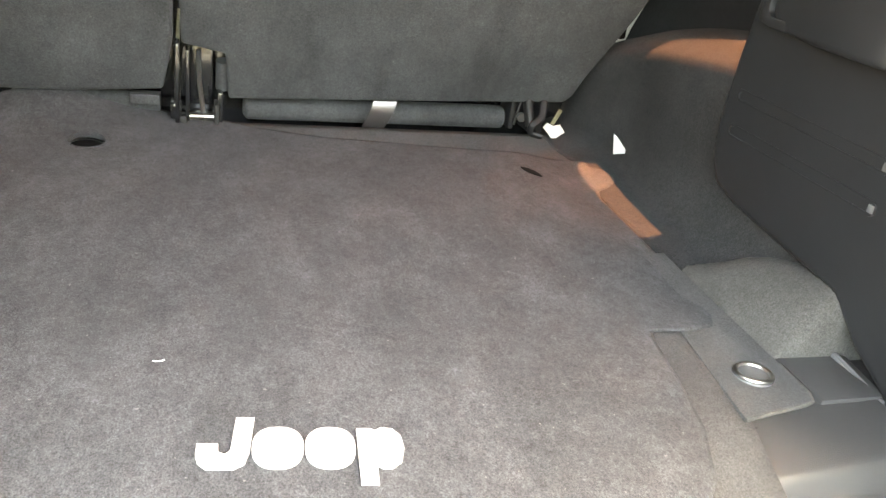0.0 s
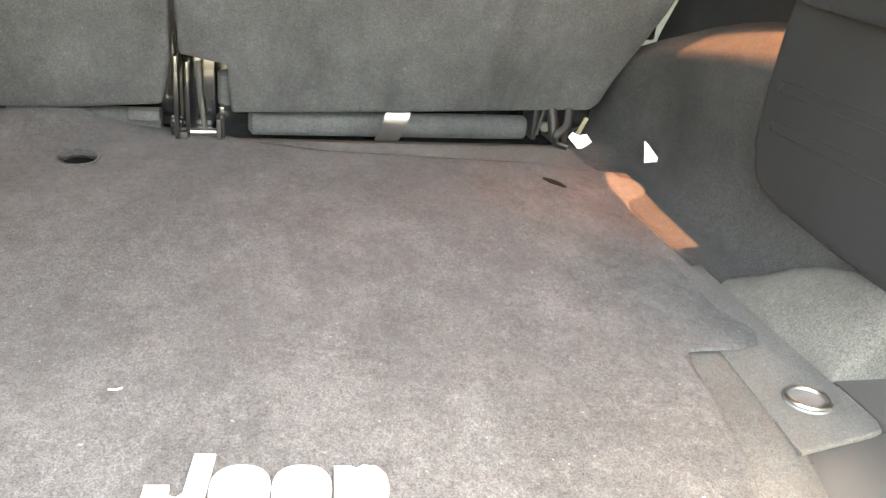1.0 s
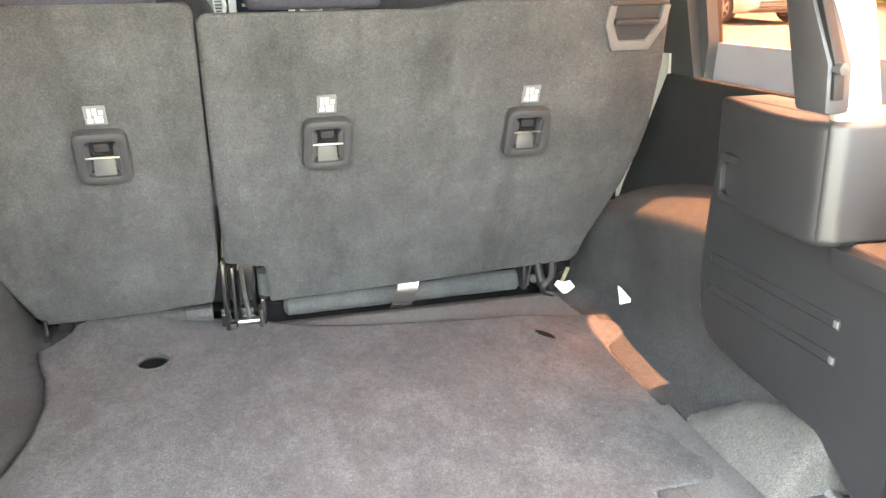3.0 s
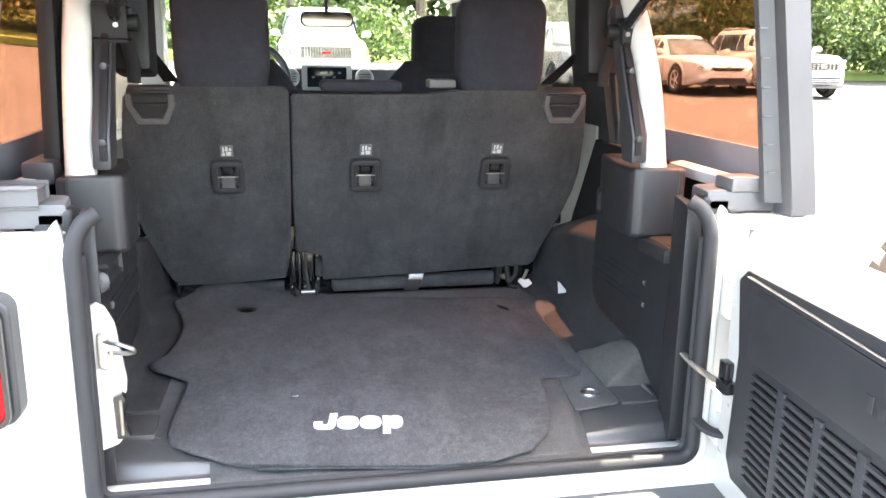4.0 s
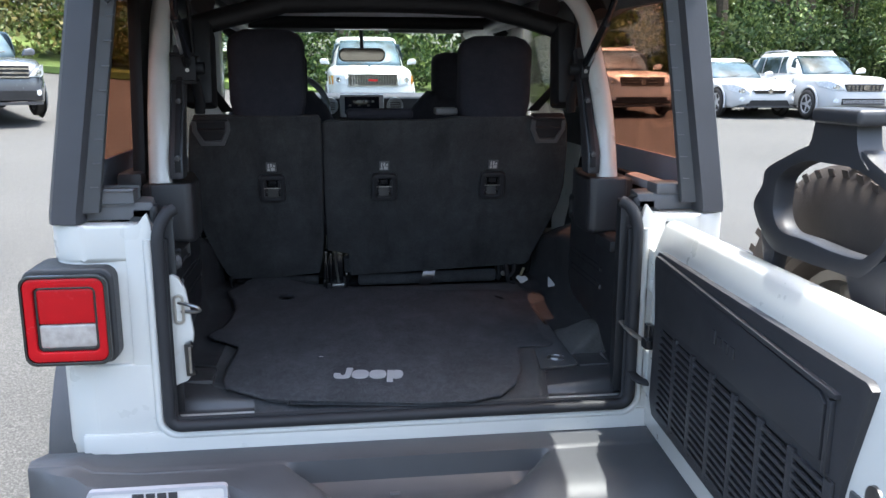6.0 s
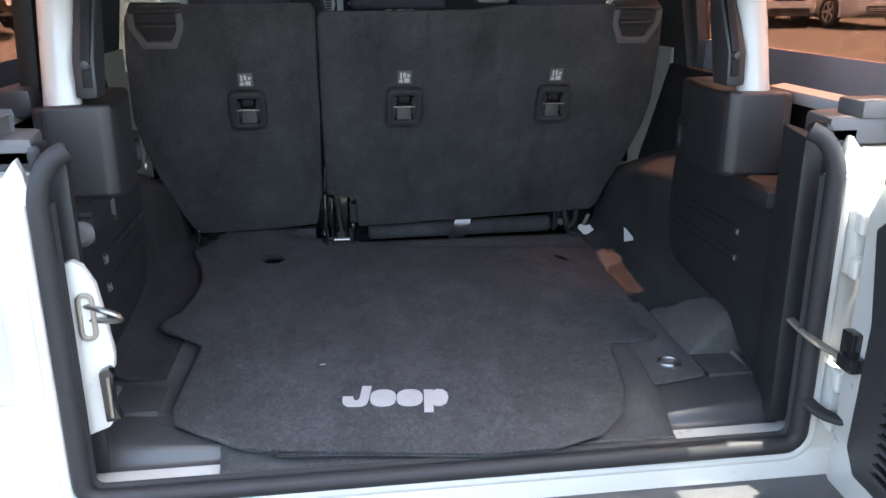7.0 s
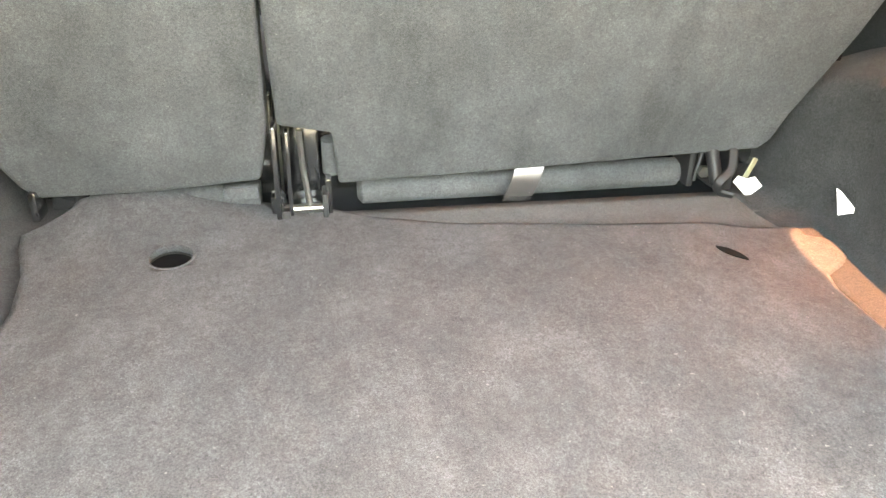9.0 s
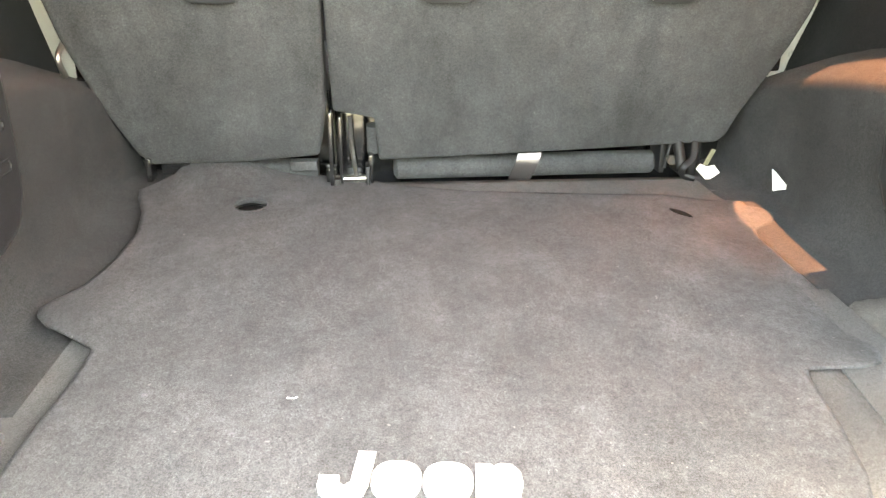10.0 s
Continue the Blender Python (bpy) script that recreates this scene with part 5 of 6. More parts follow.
for k in range(54):
    for row, off in ((-0.092, 0.0), (-0.046, 0.5), (0.0, 0.2), (0.046, 0.7), (0.092, 0.3)):
        ob = new("tread_block", lug_me)
        ob.parent = tyre
        ob.matrix_basis = SP @ Matrix.Rotation(math.pi * (k + off) / 54, 4, "X") @ Matrix.Translation((row, 0, 0.4065)) @ Matrix.Rotation((0.12, -0.3, 0.3, -0.3, 0.12)[round(row / 0.046) + 2], 4, "Z")
side_lug = box(-0.0012, 0.0012, -0.009, 0.009, -0.010, 0.010, 0.0008)
side_me = bpy.data.meshes.new("side_lug")
side_lug.to_mesh(side_me)
side_lug.free()
side_me.materials.append(BROWN_RUBBER)
for k in range(54):
    ob = new("side_lug", side_me)
    ob.parent = tyre
    ob.matrix_basis = SP @ Matrix.Rotation(2 * math.pi * k / 54, 4, "X") @ Matrix.Translation((-0.120, 0, 0.388)) @ Matrix.Rotation(-0.35, 4, "Y")
part("sidewall_ring", moved(revolve([(0.262, -0.118), (0.266, -0.126), (0.272, -0.128), (0.278, -0.124)], 56, "x"), SP), BROWN_RUBBER, tyre)
part("rim", moved(rim_mesh(0.225, 0.26), SP), DARK_RIM, spare, "grey alloy rim")

bracket = thing("brake_light_bracket", (0.62, -0.6, 1.17), "black ring-shaped bracket of the high brake light", "bracket")
outer = [(-0.432, 1.349), (-0.439, 1.376), (-0.492, 1.401), (-0.581, 1.432), (-0.682, 1.432), (-0.724, 1.416), (-0.768, 1.396), (-0.795, 1.362), (-0.790, 1.325), (-0.760, 1.285), (-0.72, 1.250), (-0.66, 1.246), (-0.56, 1.243), (-0.475, 1.247), (-0.408, 1.305)]
inner = [(-0.476, 1.336), (-0.485, 1.367), (-0.534, 1.394), (-0.607, 1.407), (-0.678, 1.402), (-0.728, 1.390), (-0.760, 1.373), (-0.769, 1.337), (-0.756, 1.308), (-0.729, 1.287), (-0.710, 1.279), (-0.647, 1.277), (-0.573, 1.280), (-0.507, 1.281), (-0.479, 1.304)]


def rounder(pts):
    """The same outline with its corners softened."""
    p = [(*pts[-1], 0), *[(*q, 0) for q in pts], (*pts[0], 0), (*pts[1], 0)]
    return [(v.x, v.y) for v in smooth_path(p, 4)[4:4 + 4 * len(pts)]]


part("ring", frame_ring(rounder(outer), rounder(inner), "x", 0.580, 0.618, 0.006), DARK_PLASTIC, bracket, sharp=50)
part("neck", loft([[(x, -0.575 + dy, z), (x, -0.688 - dy, z)] + [(0.616, -0.688 - dy, z), (0.616, -0.575 + dy, z)] for x, dy, z in ((0.5775, 0.030, 1.405), (0.5775, 0.010, 1.420), (0.5775, 0.000, 1.438), (0.5775, -0.006, 1.466))]), DARK_PLASTIC, bracket, sharp=50)
part("lamp_head", box(0.563, 0.632, -0.708, -0.590, 1.464, 1.487, 0.008, 3), DARK_PLASTIC, bracket, "black brake light head")
part("stem", prism([(-0.682, 1.250), (-0.792, 1.300), (-0.777, 1.255), (-0.775, 1.218), (-0.712, 1.206), (-0.700, 1.220)], "x", 0.581, 0.624, 0.006), DARK_PLASTIC, bracket)
part("stem_foot", box(0.588, 0.618, -0.765, -0.718, 1.0, 1.22, 0.004), INK, bracket)
part("stem", prism([(-0.430, 1.275), (-0.490, 1.255), (-0.478, 1.214), (-0.474, 1.10), (-0.452, 1.10), (-0.451, 1.214)], "x", 0.584, 0.612, 0.005), DARK_PLASTIC, bracket)

# ---- cabin ----
def front_seat(s):
    t = thing("front_seat", (s * 0.38, 1.9, 0.74), "dark cloth front seat seen from behind", "seat", "front seats")
    rings = []
    for k in range(11):
        z = 0.85 + 0.62 * k / 10
        w = lerp_table([(0.85, 0.25), (1.2, 0.26), (1.38, 0.22), (1.47, 0.14)], z)
        rings.append([(s * 0.38 + x, 1.86 - 0.12 * (z - 0.85) + y, z) for x, y in rounded(-w, w, -0.06, 0.06, 0.05, 4)])
    part("backrest", loft(rings), SEAT_CLOTH, t, sharp=60)
    head_restraint(s * 0.385 - 0.125, s * 0.385 + 0.125, 1.435, 1.630, t, 1.72)
    part("cushion", box(s * 0.38 - 0.26, s * 0.38 + 0.26, 1.9, 2.4, 0.85, 1.02, 0.05, 3), SEAT_CLOTH, t)


front_seat(-1)
front_seat(1)
BEZEL = solid("mid_grey_bezel_plastic", (0.32, 0.32, 0.33), 0.4, vary=0.05)
dash = thing("dashboard", (0, 2.7, 0.9), "dark dashboard with a centre screen and round vents", "dashboard")
part("dash_body", prism([(2.62, 0.95), (2.97, 0.95), (2.97, 1.28), (2.9, 1.438), (2.72, 1.446), (2.66, 1.424), (2.63, 1.28)], "x", -0.66, 0.66, 0.02), DARK_PLASTIC, dash)
part("dash_band", box(-0.62, 0.62, 2.615, 2.64, 1.31, 1.42, 0.01), DARK_PLASTIC, dash, "dark dashboard band")
pod = part("screen_bezel", box(-0.125, 0.105, 2.585, 2.64, 1.322, 1.440, 0.012), BEZEL, dash, "pale grey screen bezel")
screen_mat, sn, sl, sb = material("lit_screen")
sb.inputs["Base Color"].default_value, sb.inputs["Roughness"].default_value = (0.01, 0.012, 0.02, 1), 0.1
part("screen", box(-0.100, 0.080, 2.579, 2.587, 1.338, 1.428, 0.004), screen_mat, pod, "black touch screen")
for i in range(6):
    part("screen_icon", box(-0.08 + 0.024 * i, -0.066 + 0.024 * i, 2.577, 2.580, 1.378 + 0.02 * (i % 2), 1.388 + 0.02 * (i % 2)), TRIM_LIGHT, pod)
for x in (-0.176, 0.164):
    v = part("air_vent", moved(revolve([(0.0005, -0.02), (0.028, -0.02), (0.032, -0.03), (0.042, -0.03), (0.044, 0.0)], 28, "y"), Matrix.Translation((x, 2.615, 1.380))), BEZEL, dash, "round air vent")
    for k in range(4):
        part("vane", box(x - 0.026, x + 0.026, 2.586, 2.598, 1.361 + k * 0.011, 1.365 + k * 0.011), DARK_PLASTIC, v)
wheel_ring = [(-0.37 + 0.185 * math.cos(a), 2.45 + 0.06 * math.sin(a), 1.36 + 0.175 * math.sin(a)) for a in [2 * math.pi * k / 40 for k in range(41)]]
steer = part("steering_wheel", tube(wheel_ring, 0.016, 8), DARK_PLASTIC, dash, "black steering wheel")
part("hub", box(-0.44, -0.30, 2.45, 2.52, 1.30, 1.40, 0.02), DARK_PLASTIC, steer)
mirror = thing("rear_view_mirror", (0, 2.6, 1.62), "dark oval rear view mirror under the windscreen header", "mirror")
part("housing", prism(rounded(-0.125, 0.115, 1.605, 1.675, 0.03), "y", 2.58, 2.62, 0.008), DARK_PLASTIC, mirror)
part("mirror_glass", prism(rounded(-0.117, 0.107, 1.611, 1.669, 0.027), "y", 2.577, 2.582), solid("mirror_glass", (0.5, 0.5, 0.5), 0.03, metal=1.0, vary=0.0), mirror)
part("stalk", tube([(-0.005, 2.60, 1.67), (-0.005, 2.66, 1.77)], 0.010, 8), DARK_PLASTIC, mirror)


# ---- parked cars ----
# Low specular; blotches of reflected sky are painted into the base colour.
CAR_GLASS, cgn, cgl, cgb = material("sky_blotched_car_glass")
cgl.new(ramp(cgn, cgl, noise_node(cgn, cgl, 1.2, 4), [(0.35, (0.02, 0.028, 0.026)), (0.65, (0.09, 0.13, 0.16))]), cgb.inputs["Base Color"])
cgb.inputs["Roughness"].default_value = 0.04
cgb.inputs["Specular IOR Level"].default_value = 0.16
SILVER_RIM = solid("bright_alloy_rim", (0.5, 0.5, 0.51), 0.4, metal=0.3)
CHROME = solid("chrome", (0.75, 0.75, 0.76), 0.12, metal=1.0)
HEADLIGHT = solid("headlight_lens", (0.6, 0.62, 0.64), 0.08, vary=0.2, vary_scale=15, coat=1.0)
PEARL = solid("pearl_white_paint", (0.46, 0.46, 0.455), 0.35, vary=0.02, coat=0.3)
CHARCOAL = solid("charcoal_paint", (0.05, 0.055, 0.065), 0.25, vary=0.05, coat=0.9)
AMBER = solid("amber_lens", (0.6, 0.22, 0.03), 0.2, coat=0.5)
SILVER_TAN = solid("pale_beige_paint", (0.62, 0.58, 0.52), 0.28, vary=0.03, coat=0.8)


CAR_N = 72


def car_outline(w, h, power, y_mid=0.0, back=None):
    """A rounded plan outline as pairs; the back may be longer than the front."""
    out = []
    for k in range(CAR_N):
        a = 2 * math.pi * (k + 0.5) / CAR_N
        c, s = math.cos(a), math.sin(a)
        out.append((w * math.copysign(abs(c) ** (2 / power), c), y_mid + (h if s < 0 or back is None else back) * math.copysign(abs(s) ** (2 / power), s)))
    return out


def parked_car(at, heading, L, W, H, paint, label, sedan=False, nose=0.98, belt=1.05, face="bars", rails=True):
    """A parked car whose nose points along -y before it is turned by heading degrees."""
    x, y = at
    M = Matrix.Translation((x, y, ground_z(x, y))) @ Matrix.Rotation(radians(heading), 4, "Z")
    t = thing("parked_car", tuple(M.translation), label, "car", "parked cars")
    h, w = L / 2, W / 2
    # glasshouse: base and roof outline
    f0, f1, r1, r0 = (-h * 0.36, -h * 0.02, h * 0.36, h * 0.74) if sedan else (-h * 0.44, -h * 0.12, h * 0.70, h * 0.93)
    top_line = [(-h, nose - 0.16), (-h + 0.10, nose - 0.07), (-h + 0.35, nose), (f0 - 0.1, belt - 0.03), (f0 + 0.2, belt), (h * 0.6, belt + 0.03), (h - 0.3, belt + (0.02 if sedan else 0.04)), (h, belt - 0.12)]

    def P(name, bm, mat, parent=None, label="", sharp=40):
        return part(name, moved(bm, M), mat, parent or t, label, sharp)

    def nose_y(px):
        return -h * max(0.0, 1 - min(1, abs(px) / w) ** 6) ** (1 / 6)

    def wrap(bm):
        """Bends a flat piece round the front of the car."""
        for v in bm.verts:
            v.co.y += nose_y(v.co.x) + h
        return bm

    base = car_outline(w, h, 6)
    rings = []
    for k, inset, fall in ((0.0, 0.10, 0.0), (0.03, 0.05, 0.0), (0.12, 0.015, 0.0), (0.40, 0.0, 0.0), (0.62, 0.008, 0.0), (0.80, 0.025, 0.0), (0.92, 0.055, 0.0), (0.975, 0.10, 0.0), (1.0, 0.17, 0.0), (1.0, 0.40, 0.018), (1.0, 0.70, 0.028), (1.0, 0.97, 0.03)):
        ring = []
        for px, py in base:
            zt = lerp_table(top_line, py)
            lip = 0.10 * max(0, 1 - (py + h) / 0.3) * (1 - k)
            ring.append((px * (1 - inset), py * (1 - min(inset, 0.10) * 0.35) if py < 0 else py * (1 - min(inset, 0.2) * 0.3), 0.20 + lip + (zt - 0.20 - lip) * k + fall))
        rings.append(ring)
    shell = P("body", loft(rings), paint, None, "", 60)
    lo = car_outline(w * 0.90, (r0 - f0) / 2, 5, (f0 + r0) / 2)
    hi = car_outline(w * (0.66 if sedan else 0.74), (r1 - f1) / 2, 4.5, (f1 + r1) / 2)

    def house_at(i, k, out=0.0):
        """A point of the glasshouse: i round the outline, k from the belt to the roof's edge."""
        i0, f = int(i) % CAR_N, i - int(i)
        i1 = (i0 + 1) % CAR_N
        a, b = [lo[i0][j] * (1 - f) + lo[i1][j] * f for j in (0, 1)], [hi[i0][j] * (1 - f) + hi[i1][j] * f for j in (0, 1)]
        e = k - 0.16 * math.sin(math.pi * k) * 0.6
        cx, cy = a[0] * (1 - e) + b[0] * e, a[1] * (1 - e) + b[1] * e
        n = Vector((cx / w, (cy - (f0 + r0) / 2) / h, 0.35)).normalized() * out
        z0 = lerp_table(top_line, cy) - 0.04
        return (cx + n.x, cy + n.y, z0 * (1 - k) + (H - 0.07) * k + n.z)

    rows = [[house_at(i, k) for i in range(CAR_N)] for k in (0, 0.15, 0.35, 0.55, 0.75, 0.9, 1.0)]
    rows += [[(px * q, (f1 + r1) / 2 + (py - (f1 + r1) / 2) * q, H - 0.07 + dz) for px, py in hi] for q, dz in ((0.97, 0.022), (0.88, 0.045), (0.6, 0.064), (0.3, 0.069), (0.02, 0.07))]
    house = P("glasshouse", loft(rows), paint, None, "", 60)

    def glass_strip(name, i0, i1, k0, k1, n=14, taper=0.0):
        """A window laid on the glasshouse; it may rise towards one end."""
        def at(u, v):
            return house_at((i0 + (i1 - i0) * u) % CAR_N, k0 + (k1 - k0) * v * (1 - taper * u), 0.008)
        ob = P(name, surface(at, n, 6), CAR_GLASS, house, "dark car window")
        thick(ob, 0.006)

    q = CAR_N / 4
    glass_strip("windscreen", q * 3 - q * 0.52, q * 3 + q * 0.52, 0.05, 0.93)
    glass_strip("rear_window", q * 1 - q * 0.48, q * 1 + q * 0.48, 0.25, 0.88)

    for s in (-1, 1):
        cuts = (f0 * 0.5 + f1 * 0.5 + 0.10, h * 0.08, h * 0.44, (r0 + r1) / 2 - 0.16)
        for ya, yb in zip(cuts, cuts[1:]):
            def pane(u, v, ya=ya, yb=yb):
                yy = ya + 0.03 + (yb - ya - 0.06) * u
                k = 0.12 + 0.76 * v
                bx = w * 0.90 * (1 - min(0.999, abs((yy - (f0 + r0) / 2) / ((r0 - f0) / 2))) ** 5) ** 0.2
                tx = w * (0.66 if sedan else 0.74) * (1 - min(0.999, abs((yy - (f1 + r1) / 2) / ((r1 - f1) / 2)) ** 4.5)) ** (1 / 4.5)
                e = k - 0.096 * math.sin(math.pi * k)
                px = bx * (1 - e) + tx * e
                if yy < f1 or yy > r1:
                    lim = (yy - f0) / (f1 - f0) if yy < f1 else (r0 - yy) / (r0 - r1)
                    k = min(k, max(0.14, lim * 0.90))
                    e = k - 0.096 * math.sin(math.pi * k)
                    px = bx * (1 - e) + (w * (0.66 if sedan else 0.74)) * e
                return (s * (px + 0.010), yy, (lerp_table(top_line, yy) - 0.04) * (1 - k) + (H - 0.07) * k)
            ob = P("side_window", surface(pane, 8, 5), CAR_GLASS, house, "dark car window")
            thick(ob, 0.012, 0.0)
        if rails:
            P("roof_rail", tube(smooth_path([(s * w * 0.66, f1 + 0.25, H - 0.05), (s * w * 0.67, f1 + 0.45, H + 0.02), (s * w * 0.67, r1 - 0.5, H + 0.02), (s * w * 0.66, r1 - 0.25, H - 0.05)], 4), 0.018, 6), STRIP)
        mirror_z = belt + 0.03
        P("mirror", bevelled(prism([(s * (w * 0.93), mirror_z), (s * (w + 0.15), mirror_z + 0.01), (s * (w + 0.17), mirror_z + 0.10), (s * (w + 0.10), mirror_z + 0.15), (s * (w * 0.97), mirror_z + 0.12)], "y", f0 + 0.24, f0 + 0.36), 0.025, 3), paint)
        lamp = [(s * w * 0.56, nose - 0.30), (s * w * 0.80, nose - 0.31), (s * w * 0.95, nose - 0.22), (s * w * 0.975, nose - 0.10), (s * w * 0.88, nose - 0.09), (s * w * 0.70, nose - 0.18)]
        if face == "tall":
            lamp = [(s * w * 0.60, nose - 0.33), (s * w * 0.93, nose - 0.33), (s * w * 0.95, nose - 0.13), (s * w * 0.62, nose - 0.13)]
        lb = prism(lamp, "y", -h - 0.012, -h + 0.10)
        bmesh.ops.subdivide_edges(lb, edges=lb.edges[:], cuts=2, use_grid_fill=True)
        lens = P("headlight", wrap(lb), HEADLIGHT, None, "clear headlight")
        P("reflector", wrap(moved(revolve([(0.0005, 0.0), (0.055, 0.0), (0.06, 0.02), (0.0005, 0.02)], 16, "y"), Matrix.Translation((s * w * 0.76, -h - 0.02, nose - 0.235)))), CHROME, lens)
        if face == "tall":
            P("side_lamp", wrap(box(s * w * 0.885, s * w * 0.955, -h - 0.018, -h + 0.05, nose - 0.33, nose - 0.15, 0.006)), AMBER, None, "amber side lamp")
        P("fog_lamp", wrap(moved(revolve([(0.0005, 0.0), (0.045, 0.0), (0.055, 0.02), (0.0005, 0.03)], 16, "y"), Matrix.Translation((s * w * 0.74, -h - 0.014, 0.42)))), HEADLIGHT)
        for yy in (h * 0.0, h * 0.38):
            P("door_handle", bevelled(box(s * (w * 0.985), s * (w + 0.02), yy, yy + 0.18, belt - 0.17, belt - 0.135), 0.008), CHROME if sedan else paint)
        for yy in (-h * 0.30, h * 0.06, h * 0.42):
            P("door_gap", box(s * (w * 0.99), s * (w + 0.0015), yy, yy + 0.008, 0.34, belt - 0.07), INK, shell)
        P("sill_moulding", bevelled(box(s * (w * 0.94), s * (w - 0.001), -h * 0.42, h * 0.40, 0.20, 0.29), 0.012), DARK_PLASTIC)
        for yy in (-h * 0.60, h * 0.60):
            wheel("wheel", tuple(M @ Vector((s * (w - 0.052), yy, 0.335))), 0.335, 0.20, 0.235, "", SILVER_RIM, radians(heading) + (0 if s < 0 else math.pi), parent=t)
            arch = []
            for k in range(15):
                a = radians(-18 + 216 * k / 14)
                arch.append([(s * (w + d), yy + r * math.cos(a), 0.345 + r * math.sin(a)) for r, d in ((0.30, -0.02), (0.385, -0.004), (0.400, 0.006), (0.425, 0.004), (0.44, -0.02))])
            P("wheel_arch", loft(arch, False, False), paint, shell)
            # The body is uncut: a flat black disc paints the shaded wheel well.
            P("well_shade_disc", moved(revolve([(0.0005, -0.004), (0.392, -0.004), (0.392, 0.003), (0.0005, 0.003)], 28, "x"), Matrix.Translation((s * (w - 0.009), yy, 0.345))), INK, shell)

    def band(name, x0, x1, z0, z1, proud, mat, label="", parent=None, x0t=None, x1t=None, n=12):
        """A strip across the front, bent to it; its upper edge may be wider."""
        a, b = x0 if x0t is None else x0t, x1 if x1t is None else x1t
        bm = loft([[(x0 + (x1 - x0) * k / n, -h - proud, z0), (x0 + (x1 - x0) * k / n, -h + 0.06, z0), (a + (b - a) * k / n, -h + 0.06, z1), (a + (b - a) * k / n, -h - proud, z1)] for k in range(n + 1)])
        return P(name, wrap(bm), mat, parent, label)

    if face == "slim":
        g = band("grille", -w * 0.40, w * 0.40, nose - 0.30, nose - 0.215, 0.012, GLOSS_BLACK, "slim black grille", None, -w * 0.50, w * 0.50)
        band("grille_bar", -w * 0.47, w * 0.47, nose - 0.232, nose - 0.212, 0.02, CHROME, "", g)
        band("lower_intake", -w * 0.62, w * 0.62, 0.27, 0.40, 0.012, INK, "black lower intake", None, -w * 0.52, w * 0.52)
    elif face == "mesh":
        g = band("grille", -w * 0.50, w * 0.50, nose - 0.33, nose - 0.16, 0.010, INK, "dark mesh grille", None, -w * 0.56, w * 0.56)
        for r in range(3):
            for c in range(9):
                cx = (c - 4) * w * 0.118
                if abs(c - 4) > 0:
                    band("grille_bar", cx - 0.030, cx + 0.030, nose - 0.315 + r * 0.05, nose - 0.290 + r * 0.05, 0.018, CHROME, "", g, n=2)
        low = band("lower_intake", -w * 0.62, w * 0.62, 0.34, 0.48, 0.010, INK, "black lower intake")
        for r in range(2):
            band("intake_bar", -w * 0.60, w * 0.60, 0.375 + r * 0.045, 0.39 + r * 0.045, 0.016, STRIP, "", low)
    elif face == "tall":
        g = band("grille", -w * 0.55, w * 0.55, nose - 0.36, nose - 0.13, 0.010, GLOSS_BLACK, "chrome barred grille")
        for c in range(19):
            cx = (c - 9) * w * 0.058
            band("grille_bar", cx - 0.008, cx + 0.008, nose - 0.35, nose - 0.14, 0.020, CHROME, "", g, n=1)
        for z in (nose - 0.37, nose - 0.13):
            band("grille_rim", -w * 0.57, w * 0.57, z, z + 0.022, 0.022, CHROME, "", g)
        band("lower_intake", -w * 0.60, w * 0.60, 0.36, 0.50, 0.010, INK, "black lower intake")
    else:
        g = band("grille", -w * 0.58, w * 0.58, nose - 0.34, nose - 0.12, 0.010, INK, "black grille with bright bars")
        for r in range(3):
            band("grille_bar", -w * 0.57, w * 0.57, nose - 0.325 + r * 0.07, nose - 0.298 + r * 0.07, 0.020, CHROME, "", g)
        band("lower_intake", -w * 0.80, w * 0.80, 0.30, 0.46, 0.010, INK, "black lower intake")
    if face == "tall":
        band("badge", -0.10, 0.10, nose - 0.265, nose - 0.225, 0.028, RED_LENS, "small red badge", n=2)
    else:
        P("badge", moved(revolve([(0.0005, 0), (0.065, 0), (0.065, 0.02), (0.0005, 0.02)], 20, "y"), Matrix.Translation((0, -h - 0.036, nose - 0.24))), CHROME)
    band("front_lip", -w * 0.80, w * 0.80, 0.22, 0.27, 0.004, DARK_PLASTIC)
    for k in range(2):
        P("wiper", tube([(-0.45 + k * 0.55, f0 + 0.02, belt + 0.01), (0.05 + k * 0.5, f0 + 0.12, belt + 0.10)], 0.007, 5), GLOSS_BLACK)
    return t


parked_car((0.66, 19.4), 1, 5.0, 2.0, 1.87, PEARL, "white full-size SUV parked nose on", nose=1.05, belt=1.14, face="tall", rails=False)
parked_car((7.35, 20.3), 0, 4.9, 1.92, 1.74, SILVER_TAN, "pale beige SUV parked in the lot", nose=1.06, belt=1.10)
parked_car((10.4, 19.8), 1, 4.75, 1.82, 1.46, PEARL, "white sedan parked in the lot", sedan=True, nose=0.86, belt=0.93, face="slim", rails=False)
parked_car((12.35, 18.9), 1, 4.6, 1.80, 1.64, PEARL, "white crossover parked in the lot", nose=0.98, belt=1.04, face="mesh")
parked_car((-7.1, 15.0), 34, 4.7, 1.88, 1.70, CHARCOAL, "charcoal crossover parked in the lot", nose=1.0, belt=1.05)


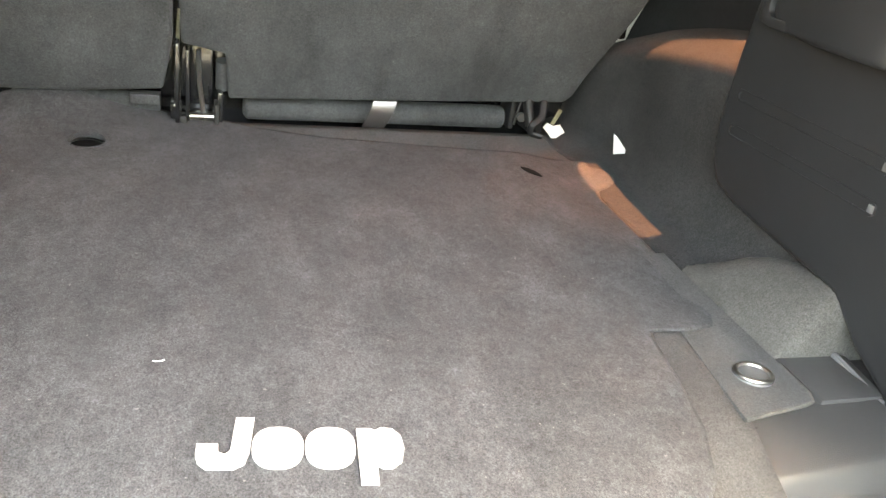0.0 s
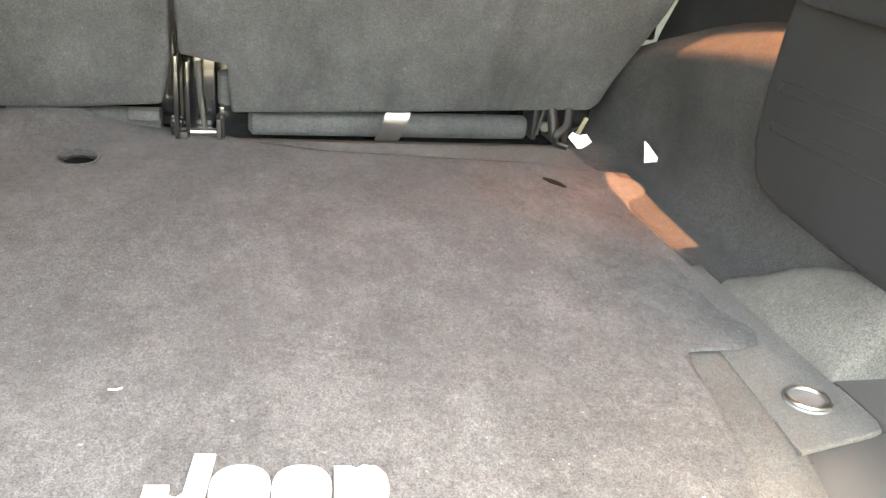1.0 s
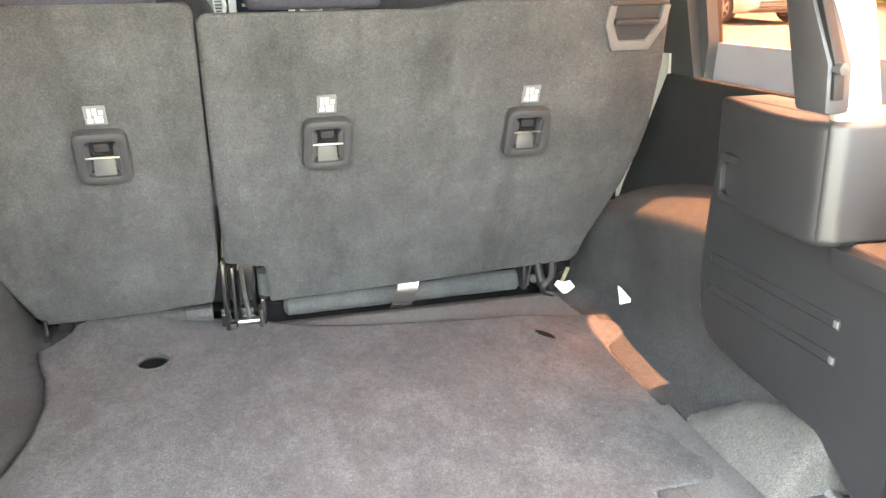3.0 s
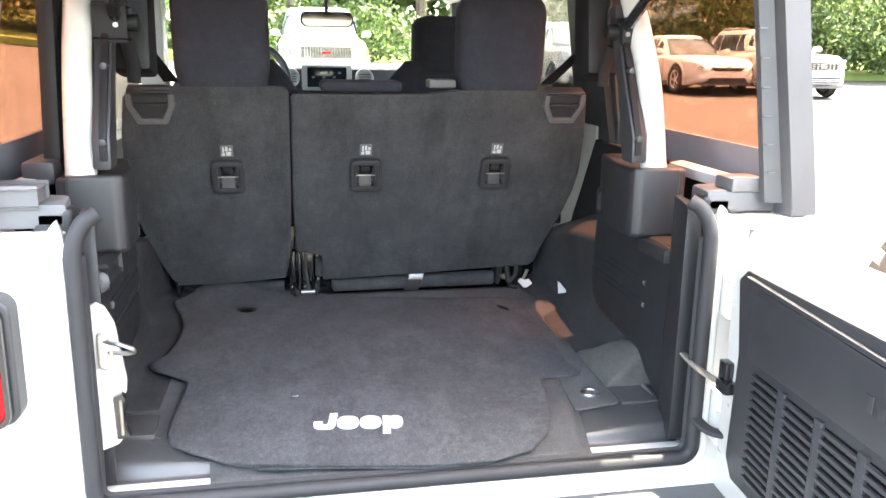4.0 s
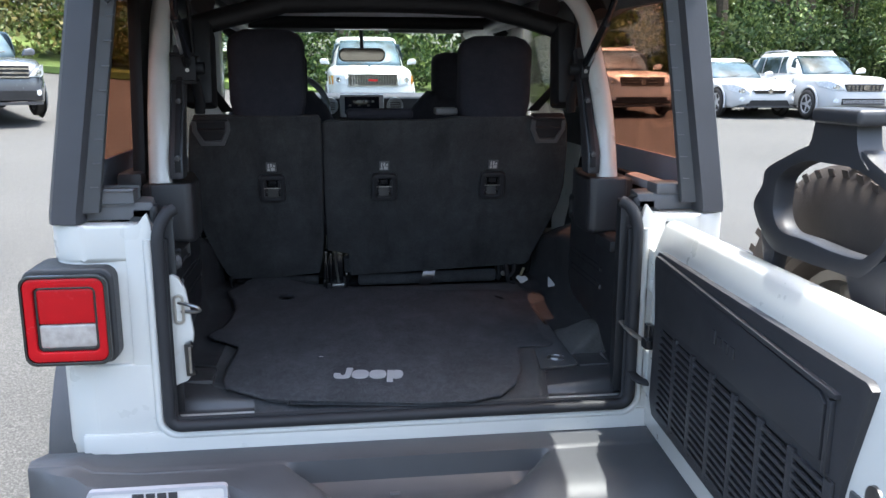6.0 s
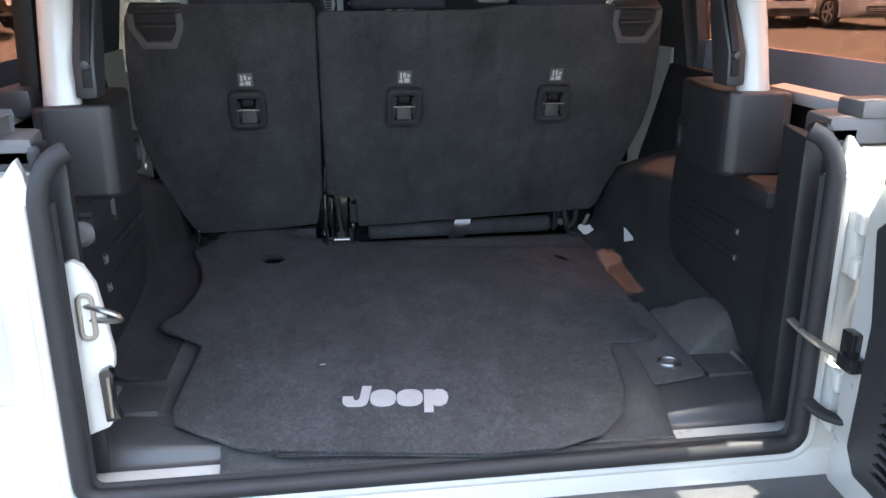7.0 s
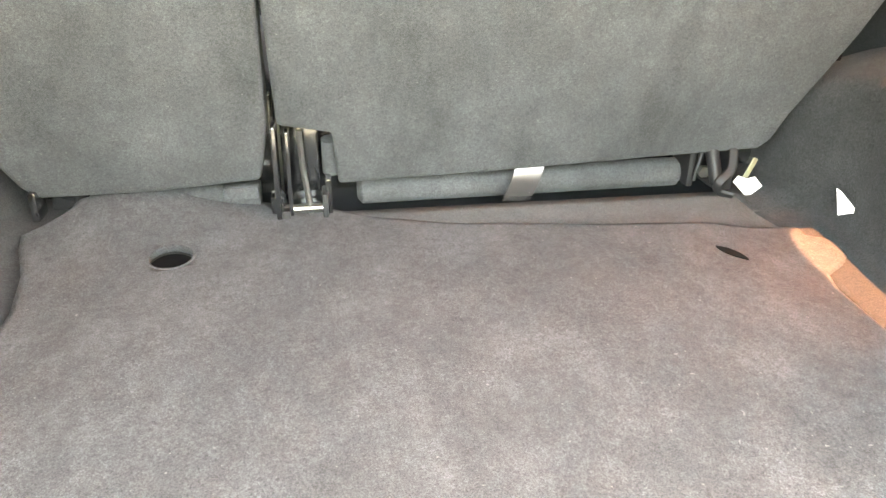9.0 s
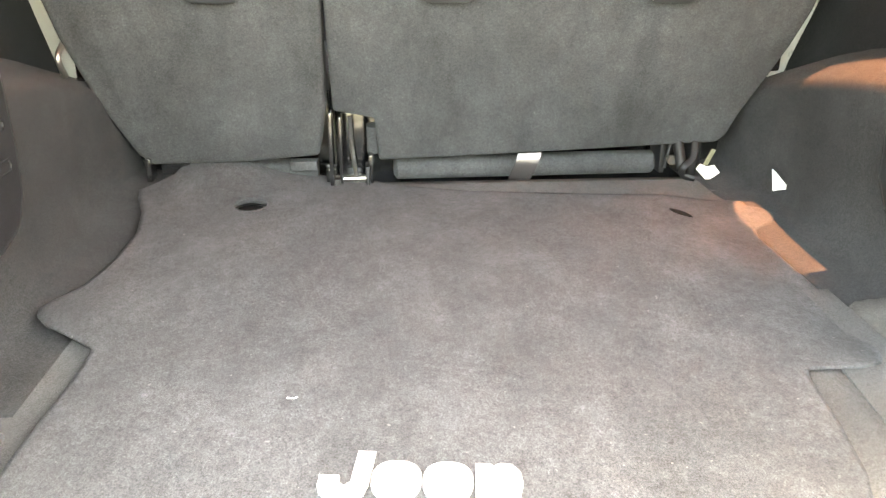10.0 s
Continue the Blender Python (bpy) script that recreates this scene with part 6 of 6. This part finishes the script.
# ---- trees and hedges ----
def leaves(clumps, count, size, seed):
    """Small leaf blades strewn through a set of clumps (centre, radius)."""
    rng = np.random.default_rng(seed)
    c = np.array([p for p, _ in clumps])
    r = np.array([q for _, q in clumps])
    pick = rng.choice(len(c), count, p=r ** 2 / (r ** 2).sum())
    d = rng.normal(size=(count, 3))
    d /= np.linalg.norm(d, axis=1)[:, None]
    at = c[pick] + d * (r[pick] * rng.uniform(0.55, 1.08, count))[:, None] * np.array([1, 1, 0.8])
    a = rng.normal(size=(count, 3)) + d * 0.3
    a /= np.linalg.norm(a, axis=1)[:, None]
    b = np.cross(a, rng.normal(size=(count, 3)))
    b /= np.linalg.norm(b, axis=1)[:, None]
    s = size * rng.uniform(0.6, 1.4, count)[:, None]
    v = np.stack([at - a * s, at + b * s * 0.45, at + a * s, at - b * s * 0.45], 1).reshape(-1, 3)
    me = bpy.data.meshes.new("leaves")
    me.from_pydata(v.tolist(), [], np.arange(count * 4).reshape(-1, 4).tolist())
    return me


def tree(x, y, height, crown_r, seed, leaf=LEAF, count=17000, label="leafy green tree behind the parking lot", low=0.18):
    rnd = random.Random(seed)
    z0 = ground_z(x, y)
    t = thing("tree", (x, y, z0), label, "tree", "trees round the lot")
    trunk = [tube(smooth_path([(x, y, z0 - 0.1), (x + rnd.uniform(-.2, .2), y, z0 + height * 0.3), (x + rnd.uniform(-.4, .4), y + rnd.uniform(-.3, .3), z0 + height * 0.75)], 3), [0.26 - 0.028 * k for k in range(7)], 7)]
    clumps = []
    for k in range(22):
        a, f = rnd.uniform(0, 6.28), rnd.uniform(0, 1)
        hz = low + (0.98 - low) * f
        rad = crown_r * (0.45 + 0.65 * math.sin(math.pi * min(1, 0.15 + f * 0.85))) * rnd.uniform(0.35, 1.0)
        c = (x + rad * math.cos(a), y + rad * math.sin(a), z0 + height * hz)
        clumps.append((c, crown_r * rnd.uniform(0.22, 0.42)))
        if k < 7:
            trunk.append(tube([(x, y, z0 + height * (0.2 + 0.06 * k)), ((x + c[0]) / 2, (y + c[1]) / 2, z0 + height * (0.25 + 0.07 * k)), c], [0.09, 0.06, 0.02], 5))
    part("trunk", join(*trunk), BARK, t)
    me = leaves(clumps, count, 0.078, seed)
    me.materials.append(leaf)
    crown = new("crown", me)
    crown.parent = t
    crown.matrix_parent_inverse = t.matrix_world.inverted()


def hedge(name, x0, x1, y, height, depth, seed, leaf, label, count=9000):
    rnd = random.Random(seed)
    clumps = []
    for k in range(int((x1 - x0) * 2.2)):
        x = rnd.uniform(x0, x1)
        yy = y + rnd.uniform(-depth, depth)
        top = height * rnd.uniform(0.45, 1.0)
        clumps.append(((x, yy, ground_z(x, yy) + top * 0.55), top * 0.5))
    me = leaves(clumps, count, 0.10 if height < 10 else 0.45, seed)
    me.materials.append(leaf)
    tagged(new(name, me), label, "shrubs", kind="stuff")


rt = random.Random(7)
for k in range(17):
    x = -34 + 4.3 * k + rt.uniform(-1.2, 1.2)
    y = 29 + rt.uniform(-2, 3) - 0.006 * (x - 2) ** 2
    tree(x, y, rt.uniform(8.5, 12.5), rt.uniform(2.8, 3.8), 100 + k, LEAF if rt.random() < 0.7 else LEAF_YELLOW, low=0.10)
for k in range(12):
    x = -40 + 7 * k
    tree(x, 37 + rt.uniform(-2, 2), rt.uniform(11, 15), 4.4, 300 + k, LEAF, 8000, low=0.05)
tree(-15.5, 30.0, 13.0, 4.4, 502, LEAF, 20000, "broad dark green tree with low limbs", 0.08)
tree(-20.5, 31.5, 14.0, 4.6, 503, LEAF, 20000, "broad dark green tree with low limbs", 0.08)
tree(16.0, 25.5, 11.5, 4.2, 500, LEAF, 20000, "broad dark green tree with low limbs", 0.16)
tree(22.0, 23.0, 10.5, 4.0, 501, LEAF, 20000, "broad dark green tree with low limbs", 0.12)
hedge("shrubs_left", -34, -6, 26.5, 3.6, 1.4, 11, LEAF_YELLOW, "yellow-green overgrown shrubs at the lot's edge", 34000)
hedge("tall_shrubs", -19, -6.5, 28.5, 6.4, 1.2, 21, LEAF_RUSSET, "tall russet-green shrubs before the wood", 30000)
hedge("shrubs_middle", -6, 9, 27.5, 3.0, 1.2, 12, LEAF, "green shrubs behind the parked cars", 18000)
hedge("shrubs_right", 9, 36, 25.5, 3.4, 1.6, 13, LEAF, "green shrubs behind the parked cars", 34000)
hedge("far_wood", -70, 70, 46, 22, 4, 14, LEAF, "dense wood behind the trees", 150000)
